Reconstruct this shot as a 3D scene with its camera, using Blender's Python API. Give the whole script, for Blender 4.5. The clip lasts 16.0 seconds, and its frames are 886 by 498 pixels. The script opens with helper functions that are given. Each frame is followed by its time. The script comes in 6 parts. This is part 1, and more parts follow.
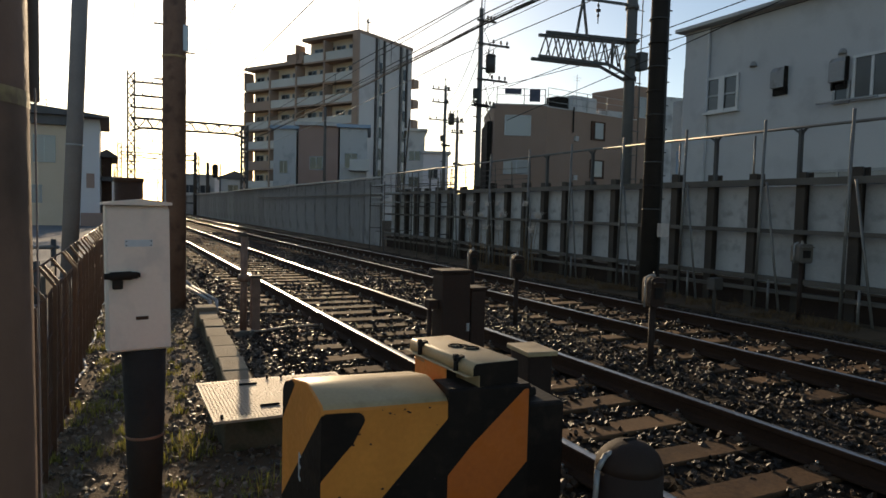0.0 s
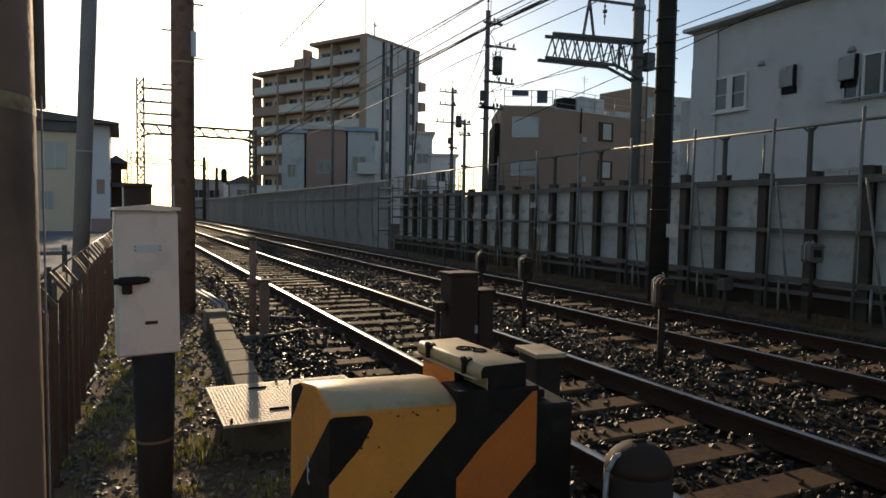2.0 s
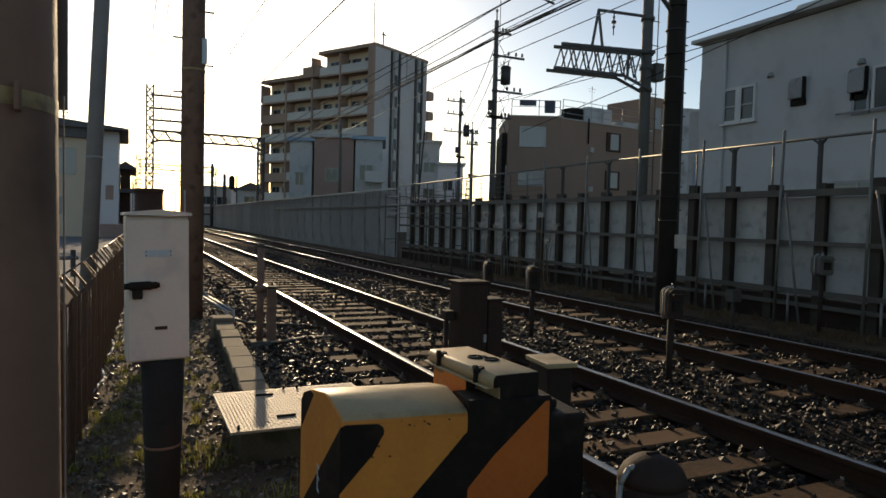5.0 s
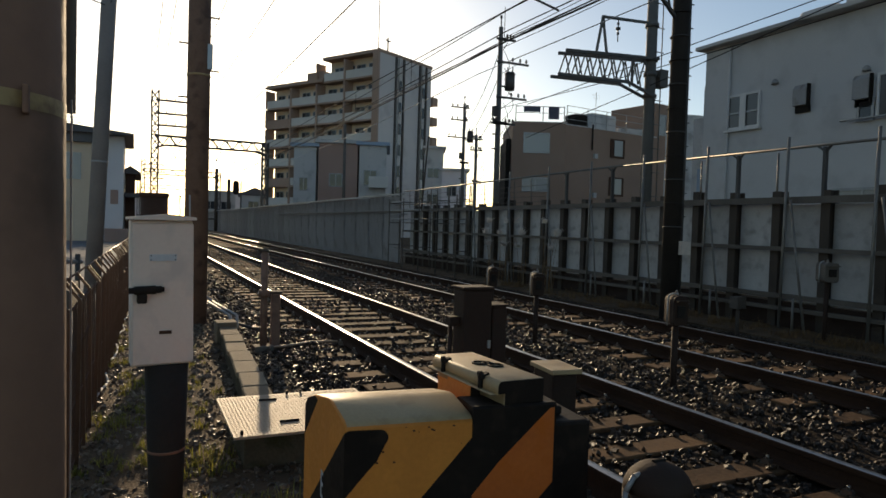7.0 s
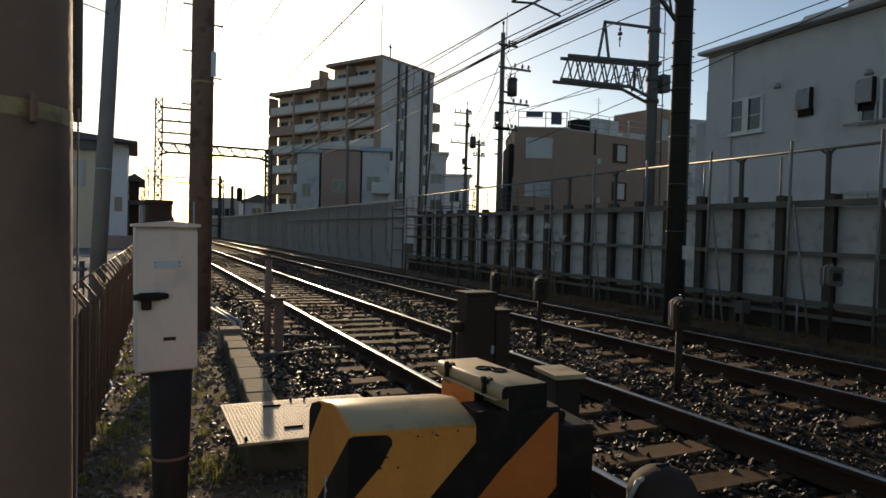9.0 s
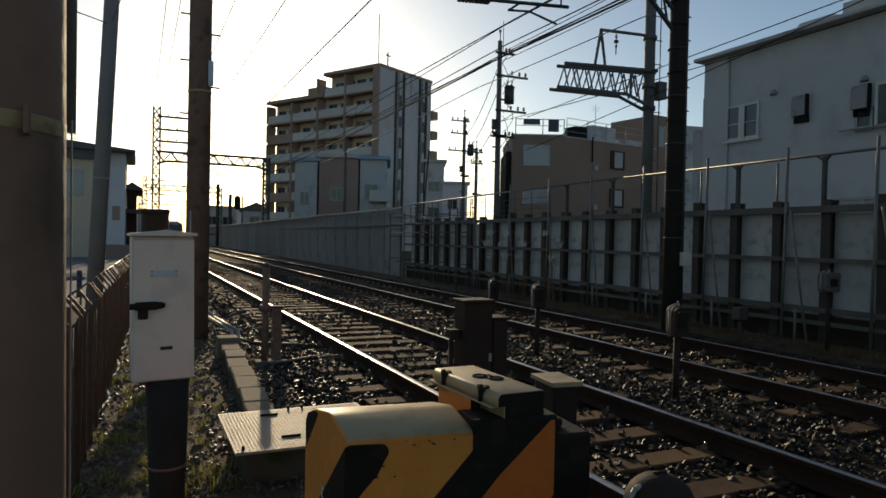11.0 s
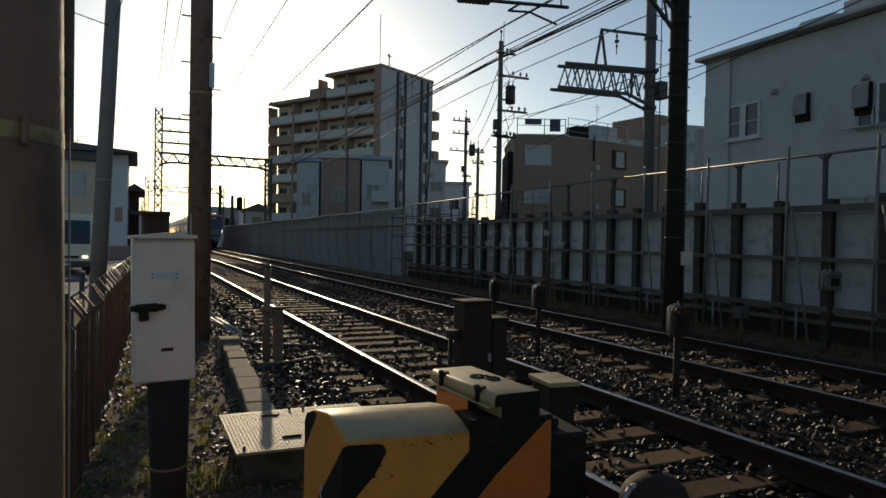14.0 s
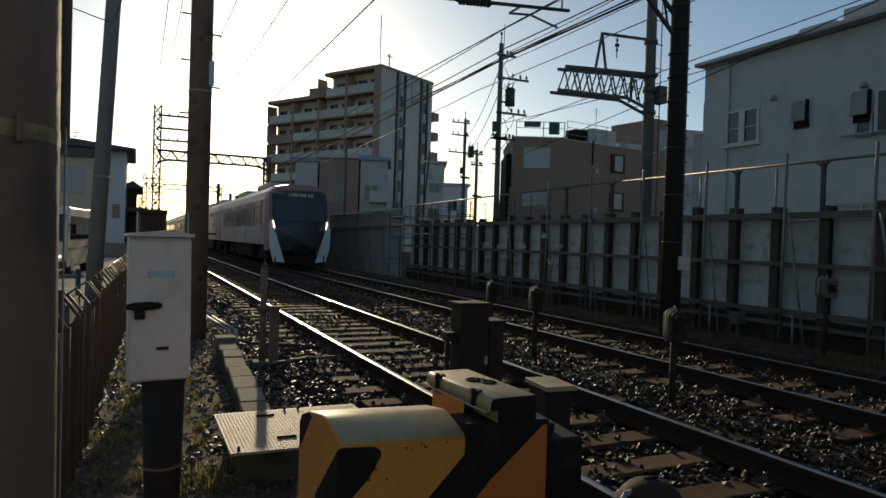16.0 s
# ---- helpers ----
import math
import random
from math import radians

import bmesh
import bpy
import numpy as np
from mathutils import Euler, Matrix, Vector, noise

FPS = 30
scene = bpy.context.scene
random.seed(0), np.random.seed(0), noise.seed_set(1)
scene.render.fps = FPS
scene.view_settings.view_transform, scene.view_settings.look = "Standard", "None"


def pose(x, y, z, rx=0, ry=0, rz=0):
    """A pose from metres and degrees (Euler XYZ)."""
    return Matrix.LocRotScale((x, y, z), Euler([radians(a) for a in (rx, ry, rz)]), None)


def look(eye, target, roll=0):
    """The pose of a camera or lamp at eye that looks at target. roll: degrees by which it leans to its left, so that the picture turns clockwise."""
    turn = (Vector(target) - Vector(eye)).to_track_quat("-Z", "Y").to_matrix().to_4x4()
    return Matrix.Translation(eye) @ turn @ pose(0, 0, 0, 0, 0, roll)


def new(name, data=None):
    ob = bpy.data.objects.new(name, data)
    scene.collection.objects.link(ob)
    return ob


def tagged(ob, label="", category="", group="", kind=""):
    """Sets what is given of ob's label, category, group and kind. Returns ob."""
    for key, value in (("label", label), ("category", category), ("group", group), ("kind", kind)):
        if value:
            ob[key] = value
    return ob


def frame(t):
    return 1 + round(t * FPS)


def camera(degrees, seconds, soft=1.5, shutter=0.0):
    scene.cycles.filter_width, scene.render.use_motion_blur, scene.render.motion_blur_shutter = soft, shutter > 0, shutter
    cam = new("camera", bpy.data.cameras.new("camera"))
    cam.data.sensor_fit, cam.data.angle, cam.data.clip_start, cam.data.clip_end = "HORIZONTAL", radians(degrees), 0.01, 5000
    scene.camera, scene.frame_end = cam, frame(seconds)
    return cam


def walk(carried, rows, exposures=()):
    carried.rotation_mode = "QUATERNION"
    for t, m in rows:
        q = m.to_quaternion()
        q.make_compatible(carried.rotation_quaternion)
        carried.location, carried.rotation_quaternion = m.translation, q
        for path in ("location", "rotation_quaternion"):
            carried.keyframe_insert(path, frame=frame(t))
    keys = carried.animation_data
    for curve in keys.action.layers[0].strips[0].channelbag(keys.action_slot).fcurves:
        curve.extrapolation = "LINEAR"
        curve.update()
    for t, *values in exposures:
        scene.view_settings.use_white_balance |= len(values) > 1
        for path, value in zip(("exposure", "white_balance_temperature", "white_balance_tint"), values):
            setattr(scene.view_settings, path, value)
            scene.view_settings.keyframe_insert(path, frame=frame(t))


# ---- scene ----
cam = camera(67.0, 16.0, soft=1.6)
walk(cam, [
    (0, pose(-0.000, 0.000, 1.490, 86.70, -1.50, -26.25)),
    (0.5, pose(0.002, -0.005, 1.492, 86.72, -1.12, -26.04)),
    (1, pose(0.005, -0.006, 1.492, 86.80, -1.10, -25.88)),
    (1.5, pose(0.006, -0.006, 1.492, 86.81, -1.13, -25.75)),
    (2, pose(0.005, -0.002, 1.490, 86.90, -0.97, -25.55)),
    (2.5, pose(0.000, -0.002, 1.490, 87.23, -0.93, -25.41)),
    (3, pose(-0.003, 0.004, 1.488, 87.79, -1.21, -25.52)),
    (3.5, pose(-0.006, 0.004, 1.486, 87.83, -1.44, -25.46)),
    (4, pose(-0.007, 0.007, 1.486, 87.63, -1.47, -25.32)),
    (6.5, pose(-0.012, 0.027, 1.484, 87.81, -1.70, -24.69)),
    (7, pose(-0.012, 0.023, 1.484, 88.12, -1.73, -24.70)),
    (7.5, pose(-0.016, 0.023, 1.484, 88.38, -1.79, -24.47)),
    (8, pose(-0.015, 0.022, 1.482, 88.37, -1.69, -24.41)),
    (8.5, pose(-0.018, 0.020, 1.483, 88.38, -1.64, -24.32)),
    (9, pose(-0.014, 0.017, 1.484, 88.59, -1.46, -24.43)),
    (11.5, pose(-0.009, 0.007, 1.487, 89.26, -1.21, -24.61)),
    (12, pose(-0.011, 0.002, 1.488, 89.16, -1.23, -24.66)),
    (12.5, pose(-0.006, 0.000, 1.488, 89.18, -1.07, -24.63)),
    (13, pose(-0.005, -0.006, 1.490, 89.40, -1.00, -24.60)),
    (13.5, pose(-0.003, -0.007, 1.489, 89.37, -0.92, -24.55)),
    (14, pose(-0.002, -0.015, 1.492, 89.24, -1.00, -24.41)),
    (14.5, pose(0.001, -0.020, 1.495, 89.43, -0.97, -24.28)),
    (15, pose(-0.001, -0.016, 1.496, 89.57, -1.10, -24.19)),
    (15.5, pose(0.002, -0.018, 1.496, 89.54, -1.33, -24.42)),
    (16, pose(-0.000, -0.007, 1.496, 89.35, -1.78, -24.61)),
], exposures=[(0, 0.37, 6900, 9), (2, 0.34, 6900, 9), (3.5, 0.14, 6850, 8), (9, 0.13, 6850, 8), (12, -0.33, 6400, 3), (16, -0.31, 6350, 3)])
# ---- world and sun ----
SUN_AZ, SUN_EL = 9.6, 14.0
world = bpy.data.worlds.new("world")
scene.world = world
world.use_nodes = True
wn = world.node_tree
sky = wn.nodes.new("ShaderNodeTexSky")
sky.sky_type = "NISHITA"
sky.sun_disc = False
sky.sun_elevation = radians(SUN_EL)
sky.sun_rotation = radians(SUN_AZ)
sky.air_density, sky.dust_density, sky.ozone_density = 0.85, 0.6, 1.2
bg = wn.nodes["Background"]
bg.inputs["Strength"].default_value = 0.118
wn.links.new(sky.outputs[0], bg.inputs["Color"])
sun_data = bpy.data.lights.new("sun", "SUN")
sun_data.energy, sun_data.angle, sun_data.color = 3.5, radians(0.55), (1.0, 0.77, 0.51)
sun = new("sun", sun_data)
az, el = radians(SUN_AZ), radians(SUN_EL)
sun.matrix_world = look((200 * math.sin(az) * math.cos(el), 200 * math.cos(az) * math.cos(el), 200 * math.sin(el)), (0, 0, 0))


# ---- materials ----
def nodes_of(m):
    m.use_nodes = True
    t = m.node_tree
    return t, t.nodes["Principled BSDF"]


def surface(name, a, b, rough=0.7, metal=0.0, big=1.5, fine=40.0, bump=0.15, island=False, piece=False, spec=0.5, dirt=None):
    """Two colours mixed by coarse and fine noise, with bump and uneven gloss; dirt: a third colour in blotches."""
    m = bpy.data.materials.new(name)
    t, p = nodes_of(m)
    n, link = t.nodes.new, t.links.new
    co = n("ShaderNodeTexCoord")
    big_n, fine_n = n("ShaderNodeTexNoise"), n("ShaderNodeTexNoise")
    big_n.inputs["Scale"].default_value, big_n.inputs["Detail"].default_value = big, 5
    fine_n.inputs["Scale"].default_value, fine_n.inputs["Detail"].default_value = fine, 3
    for x in (big_n, fine_n):
        link(co.outputs["Object"], x.inputs["Vector"])
    mixf = n("ShaderNodeMath")
    mixf.operation = "MULTIPLY_ADD"
    link(fine_n.outputs["Fac"], mixf.inputs[0])
    mixf.inputs[1].default_value = 0.9
    half = n("ShaderNodeMath")
    half.operation = "MULTIPLY_ADD"
    link(big_n.outputs["Fac"], half.inputs[0])
    half.inputs[1].default_value, half.inputs[2].default_value = 1.5, -0.72
    link(half.outputs[0], mixf.inputs[2])
    fac = mixf
    if island or piece:
        src = n("ShaderNodeNewGeometry") if island else n("ShaderNodeObjectInfo")
        add = n("ShaderNodeMath")
        add.operation = "MULTIPLY_ADD"
        link(src.outputs["Random Per Island" if island else "Random"], add.inputs[0])
        add.inputs[1].default_value = 0.8
        sub = n("ShaderNodeMath")
        sub.operation = "SUBTRACT"
        link(fac.outputs[0], sub.inputs[0])
        sub.inputs[1].default_value = 0.4
        link(sub.outputs[0], add.inputs[2])
        fac = add
    mix = n("ShaderNodeMix")
    mix.data_type = "RGBA"
    link(fac.outputs[0], mix.inputs["Factor"])
    mix.inputs["A"].default_value, mix.inputs["B"].default_value = (*a, 1), (*b, 1)
    out = mix.outputs["Result"]
    if dirt:
        blot = n("ShaderNodeTexNoise")
        blot.inputs["Scale"].default_value, blot.inputs["Detail"].default_value = big * 2.3, 8
        link(co.outputs["Object"], blot.inputs["Vector"])
        ramp = n("ShaderNodeMapRange")
        ramp.inputs["From Min"].default_value, ramp.inputs["From Max"].default_value = 0.52, 0.68
        link(blot.outputs["Fac"], ramp.inputs["Value"])
        m2 = n("ShaderNodeMix")
        m2.data_type = "RGBA"
        link(ramp.outputs[0], m2.inputs["Factor"])
        link(out, m2.inputs["A"])
        m2.inputs["B"].default_value = (*dirt, 1)
        out = m2.outputs["Result"]
    link(out, p.inputs["Base Color"])
    rr = n("ShaderNodeMapRange")
    rr.inputs["To Min"].default_value, rr.inputs["To Max"].default_value = max(0.03, rough - 0.12), min(1, rough + 0.12)
    link(fine_n.outputs["Fac"], rr.inputs["Value"])
    link(rr.outputs[0], p.inputs["Roughness"])
    p.inputs["Metallic"].default_value = metal
    p.inputs["Specular IOR Level"].default_value = spec
    if bump:
        bp = n("ShaderNodeBump")
        bp.inputs["Strength"].default_value, bp.inputs["Distance"].default_value = bump, 0.02
        link(fine_n.outputs["Fac"], bp.inputs["Height"])
        link(bp.outputs[0], p.inputs["Normal"])
    return m


def glow(name, colour, strength):
    m = bpy.data.materials.new(name)
    t, p = nodes_of(m)
    p.inputs["Base Color"].default_value = (*(c * 0.08 for c in colour), 1)
    p.inputs["Emission Color"].default_value = (*colour, 1)
    p.inputs["Emission Strength"].default_value = strength
    return m


def glassy(name, colour, rough=0.06):
    """Dark window glass seen from outside."""
    m = bpy.data.materials.new(name)
    t, p = nodes_of(m)
    n, link = t.nodes.new, t.links.new
    ns = n("ShaderNodeTexNoise")
    ns.inputs["Scale"].default_value = 0.8
    mr = n("ShaderNodeMapRange")
    mr.inputs["To Min"].default_value, mr.inputs["To Max"].default_value = rough * 0.6, rough * 1.8
    link(ns.outputs["Fac"], mr.inputs["Value"])
    link(mr.outputs[0], p.inputs["Roughness"])
    p.inputs["Base Color"].default_value = (*colour, 1)
    p.inputs["Specular IOR Level"].default_value = 0.6
    return m


M = {}
M["soil"] = surface("soil", (0.075, 0.048, 0.027), (0.16, 0.107, 0.062), 0.95, 0, 1.2, 55, 0.8, dirt=(0.065, 0.047, 0.028), spec=0.2)
M["asphalt"] = surface("asphalt", (0.12, 0.12, 0.125), (0.20, 0.20, 0.20), 0.9, 0, 0.6, 90, 0.3, dirt=(0.26, 0.25, 0.24))
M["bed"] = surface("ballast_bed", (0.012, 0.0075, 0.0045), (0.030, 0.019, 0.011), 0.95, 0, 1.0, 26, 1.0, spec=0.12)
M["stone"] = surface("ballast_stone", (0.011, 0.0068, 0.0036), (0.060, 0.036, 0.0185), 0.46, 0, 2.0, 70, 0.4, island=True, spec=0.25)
M["pebble"] = surface("pebble", (0.055, 0.038, 0.024), (0.27, 0.20, 0.135), 0.5, 0, 2.0, 70, 0.4, island=True, spec=0.35)
M["sleeper"] = surface("sleeper_wood", (0.055, 0.028, 0.013), (0.15, 0.082, 0.038), 0.92, 0, 2.2, 34, 0.25, piece=True, spec=0.2)
M["rail"] = surface("rail_rust", (0.025, 0.013, 0.008), (0.06, 0.03, 0.016), 0.95, 0.0, 1.2, 45, 0.3, spec=0.15)
M["railhead"] = surface("rail_polished", (0.25, 0.24, 0.23), (0.36, 0.345, 0.33), 0.34, 1.0, 0.6, 18, 0.03)
M["concrete"] = surface("concrete", (0.13, 0.107, 0.08), (0.23, 0.195, 0.15), 0.9, 0, 2.0, 60, 0.35, dirt=(0.11, 0.093, 0.072))
M["slab"] = surface("trough_lid_concrete", (0.19, 0.145, 0.095), (0.31, 0.245, 0.165), 0.92, 0, 2.0, 60, 0.35, piece=True, dirt=(0.19, 0.155, 0.11), spec=0.3)
M["plate"] = surface("checker_plate", (0.31, 0.235, 0.165), (0.41, 0.32, 0.235), 0.65, 0.1, 3, 80, 0.2, dirt=(0.33, 0.26, 0.19))
# Dark for soil and moss, with the sides' shade mixed into the colour.
M["moss_shade"] = surface("mossy_shaded_concrete", (0.045, 0.038, 0.024), (0.10, 0.082, 0.052), 0.95, 0, 3, 50, 0.4, dirt=(0.04, 0.042, 0.018), spec=0.2)
M["cream"] = surface("cabinet_paint", (0.65, 0.54, 0.45), (0.73, 0.62, 0.52), 0.55, 0, 3, 50, 0.05, dirt=(0.58, 0.50, 0.43))
M["brownpaint"] = surface("brown_paint", (0.045, 0.022, 0.013), (0.085, 0.043, 0.026), 0.75, 0, 2, 40, 0.15, dirt=(0.06, 0.033, 0.022), spec=0.25)
M["polebrown"] = surface("weathered_brown_pole", (0.16, 0.085, 0.055), (0.26, 0.15, 0.10), 0.75, 0, 2.5, 30, 0.25, dirt=(0.12, 0.065, 0.045))
M["darkpole"] = surface("dark_pole", (0.045, 0.034, 0.025), (0.09, 0.068, 0.05), 0.92, 0, 2.5, 30, 0.3)
M["lilac"] = surface("weathered_concrete_pole", (0.20, 0.175, 0.16), (0.29, 0.255, 0.235), 0.85, 0, 1.5, 30, 0.15)
M["mastbrown"] = surface("mast_paint", (0.20, 0.105, 0.065), (0.30, 0.165, 0.105), 0.8, 0, 2.5, 30, 0.1, dirt=(0.14, 0.08, 0.05))
M["steel"] = surface("galvanised_steel", (0.30, 0.295, 0.28), (0.44, 0.43, 0.41), 0.6, 0.5, 2, 40, 0.1)
M["darksteel"] = surface("dark_steel", (0.05, 0.047, 0.045), (0.11, 0.10, 0.09), 0.6, 0.4, 2, 40, 0.15)
M["pile"] = surface("pile_steel", (0.045, 0.036, 0.03), (0.10, 0.075, 0.055), 0.7, 0.4, 2, 40, 0.2)
M["waling"] = surface("waling_steel", (0.09, 0.076, 0.062), (0.17, 0.145, 0.12), 0.7, 0.3, 2, 40, 0.2)
M["tube"] = surface("dull_scaffold_tube", (0.15, 0.135, 0.118), (0.26, 0.238, 0.21), 0.5, 0.4, 3, 40, 0.1)
M["mastgrey"] = surface("grey_mast_paint", (0.105, 0.098, 0.088), (0.165, 0.155, 0.14), 0.7, 0.15, 2, 30, 0.1)
M["panel"] = surface("grey_white_panel", (0.43, 0.405, 0.38), (0.57, 0.54, 0.505), 0.65, 0.0, 1.6, 30, 0.06, piece=True, dirt=(0.33, 0.30, 0.275))
M["sheet"] = surface("sheet_fence", (0.25, 0.232, 0.222), (0.37, 0.345, 0.33), 0.7, 0.05, 0.6, 20, 0.1, piece=True, spec=0.3, dirt=(0.20, 0.18, 0.165))
M["fencewire"] = surface("rusty_fence", (0.055, 0.026, 0.016), (0.12, 0.060, 0.036), 0.6, 0.2, 6, 60, 0.2)
M["fencepost"] = surface("worn_fence_post", (0.085, 0.046, 0.03), (0.17, 0.10, 0.065), 0.35, 0.5, 6, 60, 0.1)
M["whitewall"] = surface("white_render", (0.49, 0.475, 0.46), (0.57, 0.555, 0.535), 0.85, 0, 0.5, 25, 0.08, dirt=(0.45, 0.435, 0.42))
M["tanwall"] = surface("tan_tile_wall", (0.24, 0.155, 0.11), (0.31, 0.21, 0.155), 0.8, 0, 0.4, 14, 0.1)
M["aptwall"] = surface("apartment_brown_tile", (0.33, 0.225, 0.165), (0.42, 0.29, 0.215), 0.75, 0, 0.3, 9, 0.1)
M["aptgrey"] = surface("apartment_grey_side", (0.54, 0.52, 0.51), (0.62, 0.60, 0.58), 0.8, 0, 0.2, 8, 0.05, dirt=(0.48, 0.46, 0.45))
M["aptsoffit"] = surface("apartment_inner_wall", (0.66, 0.54, 0.40), (0.74, 0.61, 0.46), 0.8, 0, 0.4, 8, 0.05)
M["parapet"] = surface("balcony_panel", (0.52, 0.50, 0.455), (0.62, 0.595, 0.54), 0.6, 0, 0.5, 9, 0.03, piece=True)
M["redwall"] = surface("red_brown_wall", (0.30, 0.19, 0.15), (0.38, 0.25, 0.20), 0.8, 0, 0.4, 12, 0.1)
M["greywall"] = surface("grey_wall", (0.44, 0.43, 0.41), (0.54, 0.52, 0.50), 0.85, 0, 0.4, 12, 0.08, dirt=(0.30, 0.29, 0.28))
M["hoodgrey"] = surface("dull_grey_hood", (0.26, 0.25, 0.24), (0.36, 0.35, 0.335), 0.6, 0.1, 2, 30, 0.05, dirt=(0.20, 0.18, 0.16))
M["bluesheet"] = surface("blue_grey_roof", (0.20, 0.27, 0.36), (0.28, 0.36, 0.46), 0.5, 0.1, 0.6, 12, 0.05)
M["housewall"] = surface("beige_house_wall", (0.58, 0.44, 0.31), (0.66, 0.52, 0.38), 0.85, 0, 0.5, 16, 0.08)
M["housewhite"] = surface("pale_house_wall", (0.60, 0.56, 0.56), (0.70, 0.66, 0.65), 0.85, 0, 0.5, 16, 0.08)
M["rooftile"] = surface("dark_roof", (0.07, 0.065, 0.065), (0.13, 0.12, 0.12), 0.7, 0, 0.8, 12, 0.2)
M["windowframe"] = surface("window_frame", (0.28, 0.28, 0.28), (0.38, 0.38, 0.37), 0.45, 0.3, 3, 30, 0.02)
M["paleframe"] = surface("pale_window_frame", (0.58, 0.56, 0.53), (0.68, 0.66, 0.62), 0.5, 0.0, 3, 30, 0.02)
M["dimglass"] = glassy("dim_curtained_glass", (0.10, 0.098, 0.092), 0.12)
M["glass"] = glassy("window_glass", (0.035, 0.04, 0.045))
M["paleglass"] = glassy("curtained_glass", (0.30, 0.30, 0.29), 0.15)
M["black"] = surface("black_parts", (0.014, 0.012, 0.011), (0.028, 0.024, 0.02), 0.75, 0.0, 3, 40, 0.08, dirt=(0.035, 0.027, 0.02), spec=0.1)
M["rubber"] = surface("rubber", (0.02, 0.02, 0.02), (0.035, 0.035, 0.035), 0.8, 0, 3, 40, 0.1)
M["wire"] = surface("wire", (0.02, 0.018, 0.016), (0.035, 0.032, 0.03), 0.8, 0.0, 3, 10, 0)
M["yellow"] = surface("yellow_hazard_paint", (0.72, 0.275, 0.050), (0.54, 0.20, 0.036), 0.5, 0, 6, 60, 0.04, dirt=(0.60, 0.225, 0.042), spec=0.22)
M["orange"] = surface("orange_hazard_paint", (0.58, 0.15, 0.028), (0.42, 0.105, 0.022), 0.5, 0, 6, 60, 0.04, dirt=(0.50, 0.12, 0.014), spec=0.22)
M["blackpaint"] = surface("black_hazard_paint", (0.013, 0.010, 0.008), (0.023, 0.017, 0.013), 0.6, 0.0, 7, 60, 0.06, dirt=(0.03, 0.021, 0.015), spec=0.1)
M["darkbrown"] = surface("dark_brown_paint", (0.022, 0.012, 0.008), (0.046, 0.026, 0.017), 0.75, 0, 3, 40, 0.15, dirt=(0.034, 0.021, 0.014), spec=0.25)
M["blackpole"] = surface("blackened_pole", (0.020, 0.016, 0.013), (0.042, 0.033, 0.026), 0.85, 0, 2.5, 30, 0.3, spec=0.3)
M["clip"] = surface("worn_rail_clip", (0.26, 0.22, 0.18), (0.45, 0.40, 0.35), 0.3, 0.9, 4, 50, 0.2)
M["worntop"] = surface("worn_yellow_top", (0.36, 0.255, 0.13), (0.48, 0.36, 0.20), 0.55, 0.0, 3, 90, 0.03, dirt=(0.27, 0.18, 0.085), spec=0.35)
M["yellowband"] = surface("faded_yellow_band", (0.36, 0.24, 0.10), (0.48, 0.34, 0.16), 0.6, 0, 14, 60, 0.1, dirt=(0.24, 0.15, 0.08))
M["leaf"] = surface("weed_leaf", (0.10, 0.11, 0.02), (0.34, 0.30, 0.07), 0.7, 0, 5, 30, 0, island=True)
M["drygrass"] = surface("dry_grass", (0.13, 0.075, 0.032), (0.30, 0.185, 0.085), 0.8, 0, 5, 30, 0, island=True)
M["plume"] = surface("dry_plume", (0.66, 0.58, 0.50), (0.80, 0.74, 0.66), 0.9, 0, 5, 30, 0, island=True)
for leafy in ("leaf", "drygrass", "plume"):
    t, p = nodes_of(M[leafy])
    tr, mx, outp = t.nodes.new("ShaderNodeBsdfTranslucent"), t.nodes.new("ShaderNodeMixShader"), t.nodes["Material Output"]
    t.links.new(p.inputs["Base Color"].links[0].from_socket, tr.inputs["Color"])
    mx.inputs[0].default_value = 0.5
    t.links.new(p.outputs[0], mx.inputs[1])
    t.links.new(tr.outputs[0], mx.inputs[2])
    t.links.new(mx.outputs[0], outp.inputs["Surface"])
M["trainsteel"] = surface("brushed_train_body", (0.42, 0.345, 0.32), (0.53, 0.44, 0.41), 0.45, 0.3, 0.5, 12, 0.02)
M["trainpink"] = surface("dull_red_train_paint", (0.36, 0.17, 0.17), (0.44, 0.22, 0.215), 0.5, 0.1, 1, 12, 0.02)
M["trainwhite"] = surface("white_train_paint", (0.62, 0.62, 0.63), (0.70, 0.70, 0.70), 0.4, 0.1, 1, 12, 0.02)
M["trainmask"] = glassy("black_train_mask", (0.012, 0.014, 0.02), 0.16)
M["windshield"] = glassy("dark_windscreen", (0.022, 0.03, 0.042), 0.12)
M["headlight"] = glow("headlamp_glow", (1.0, 0.95, 0.85), 2.2)
M["buslight"] = glow("bus_headlamp_glow", (1.0, 0.93, 0.8), 2.5)
M["led"] = glow("led_sign", (0.9, 0.85, 0.75), 0.07)
M["buscream"] = surface("cream_bus_paint", (0.74, 0.62, 0.45), (0.82, 0.70, 0.52), 0.4, 0.0, 1, 20, 0.01)
M["labelblue"] = surface("pale_label", (0.42, 0.47, 0.50), (0.52, 0.56, 0.58), 0.4, 0.1, 5, 60, 0.02)
M["sensorgrey"] = surface("grey_sensor_head", (0.055, 0.044, 0.036), (0.10, 0.083, 0.068), 0.6, 0.1, 5, 50, 0.1)
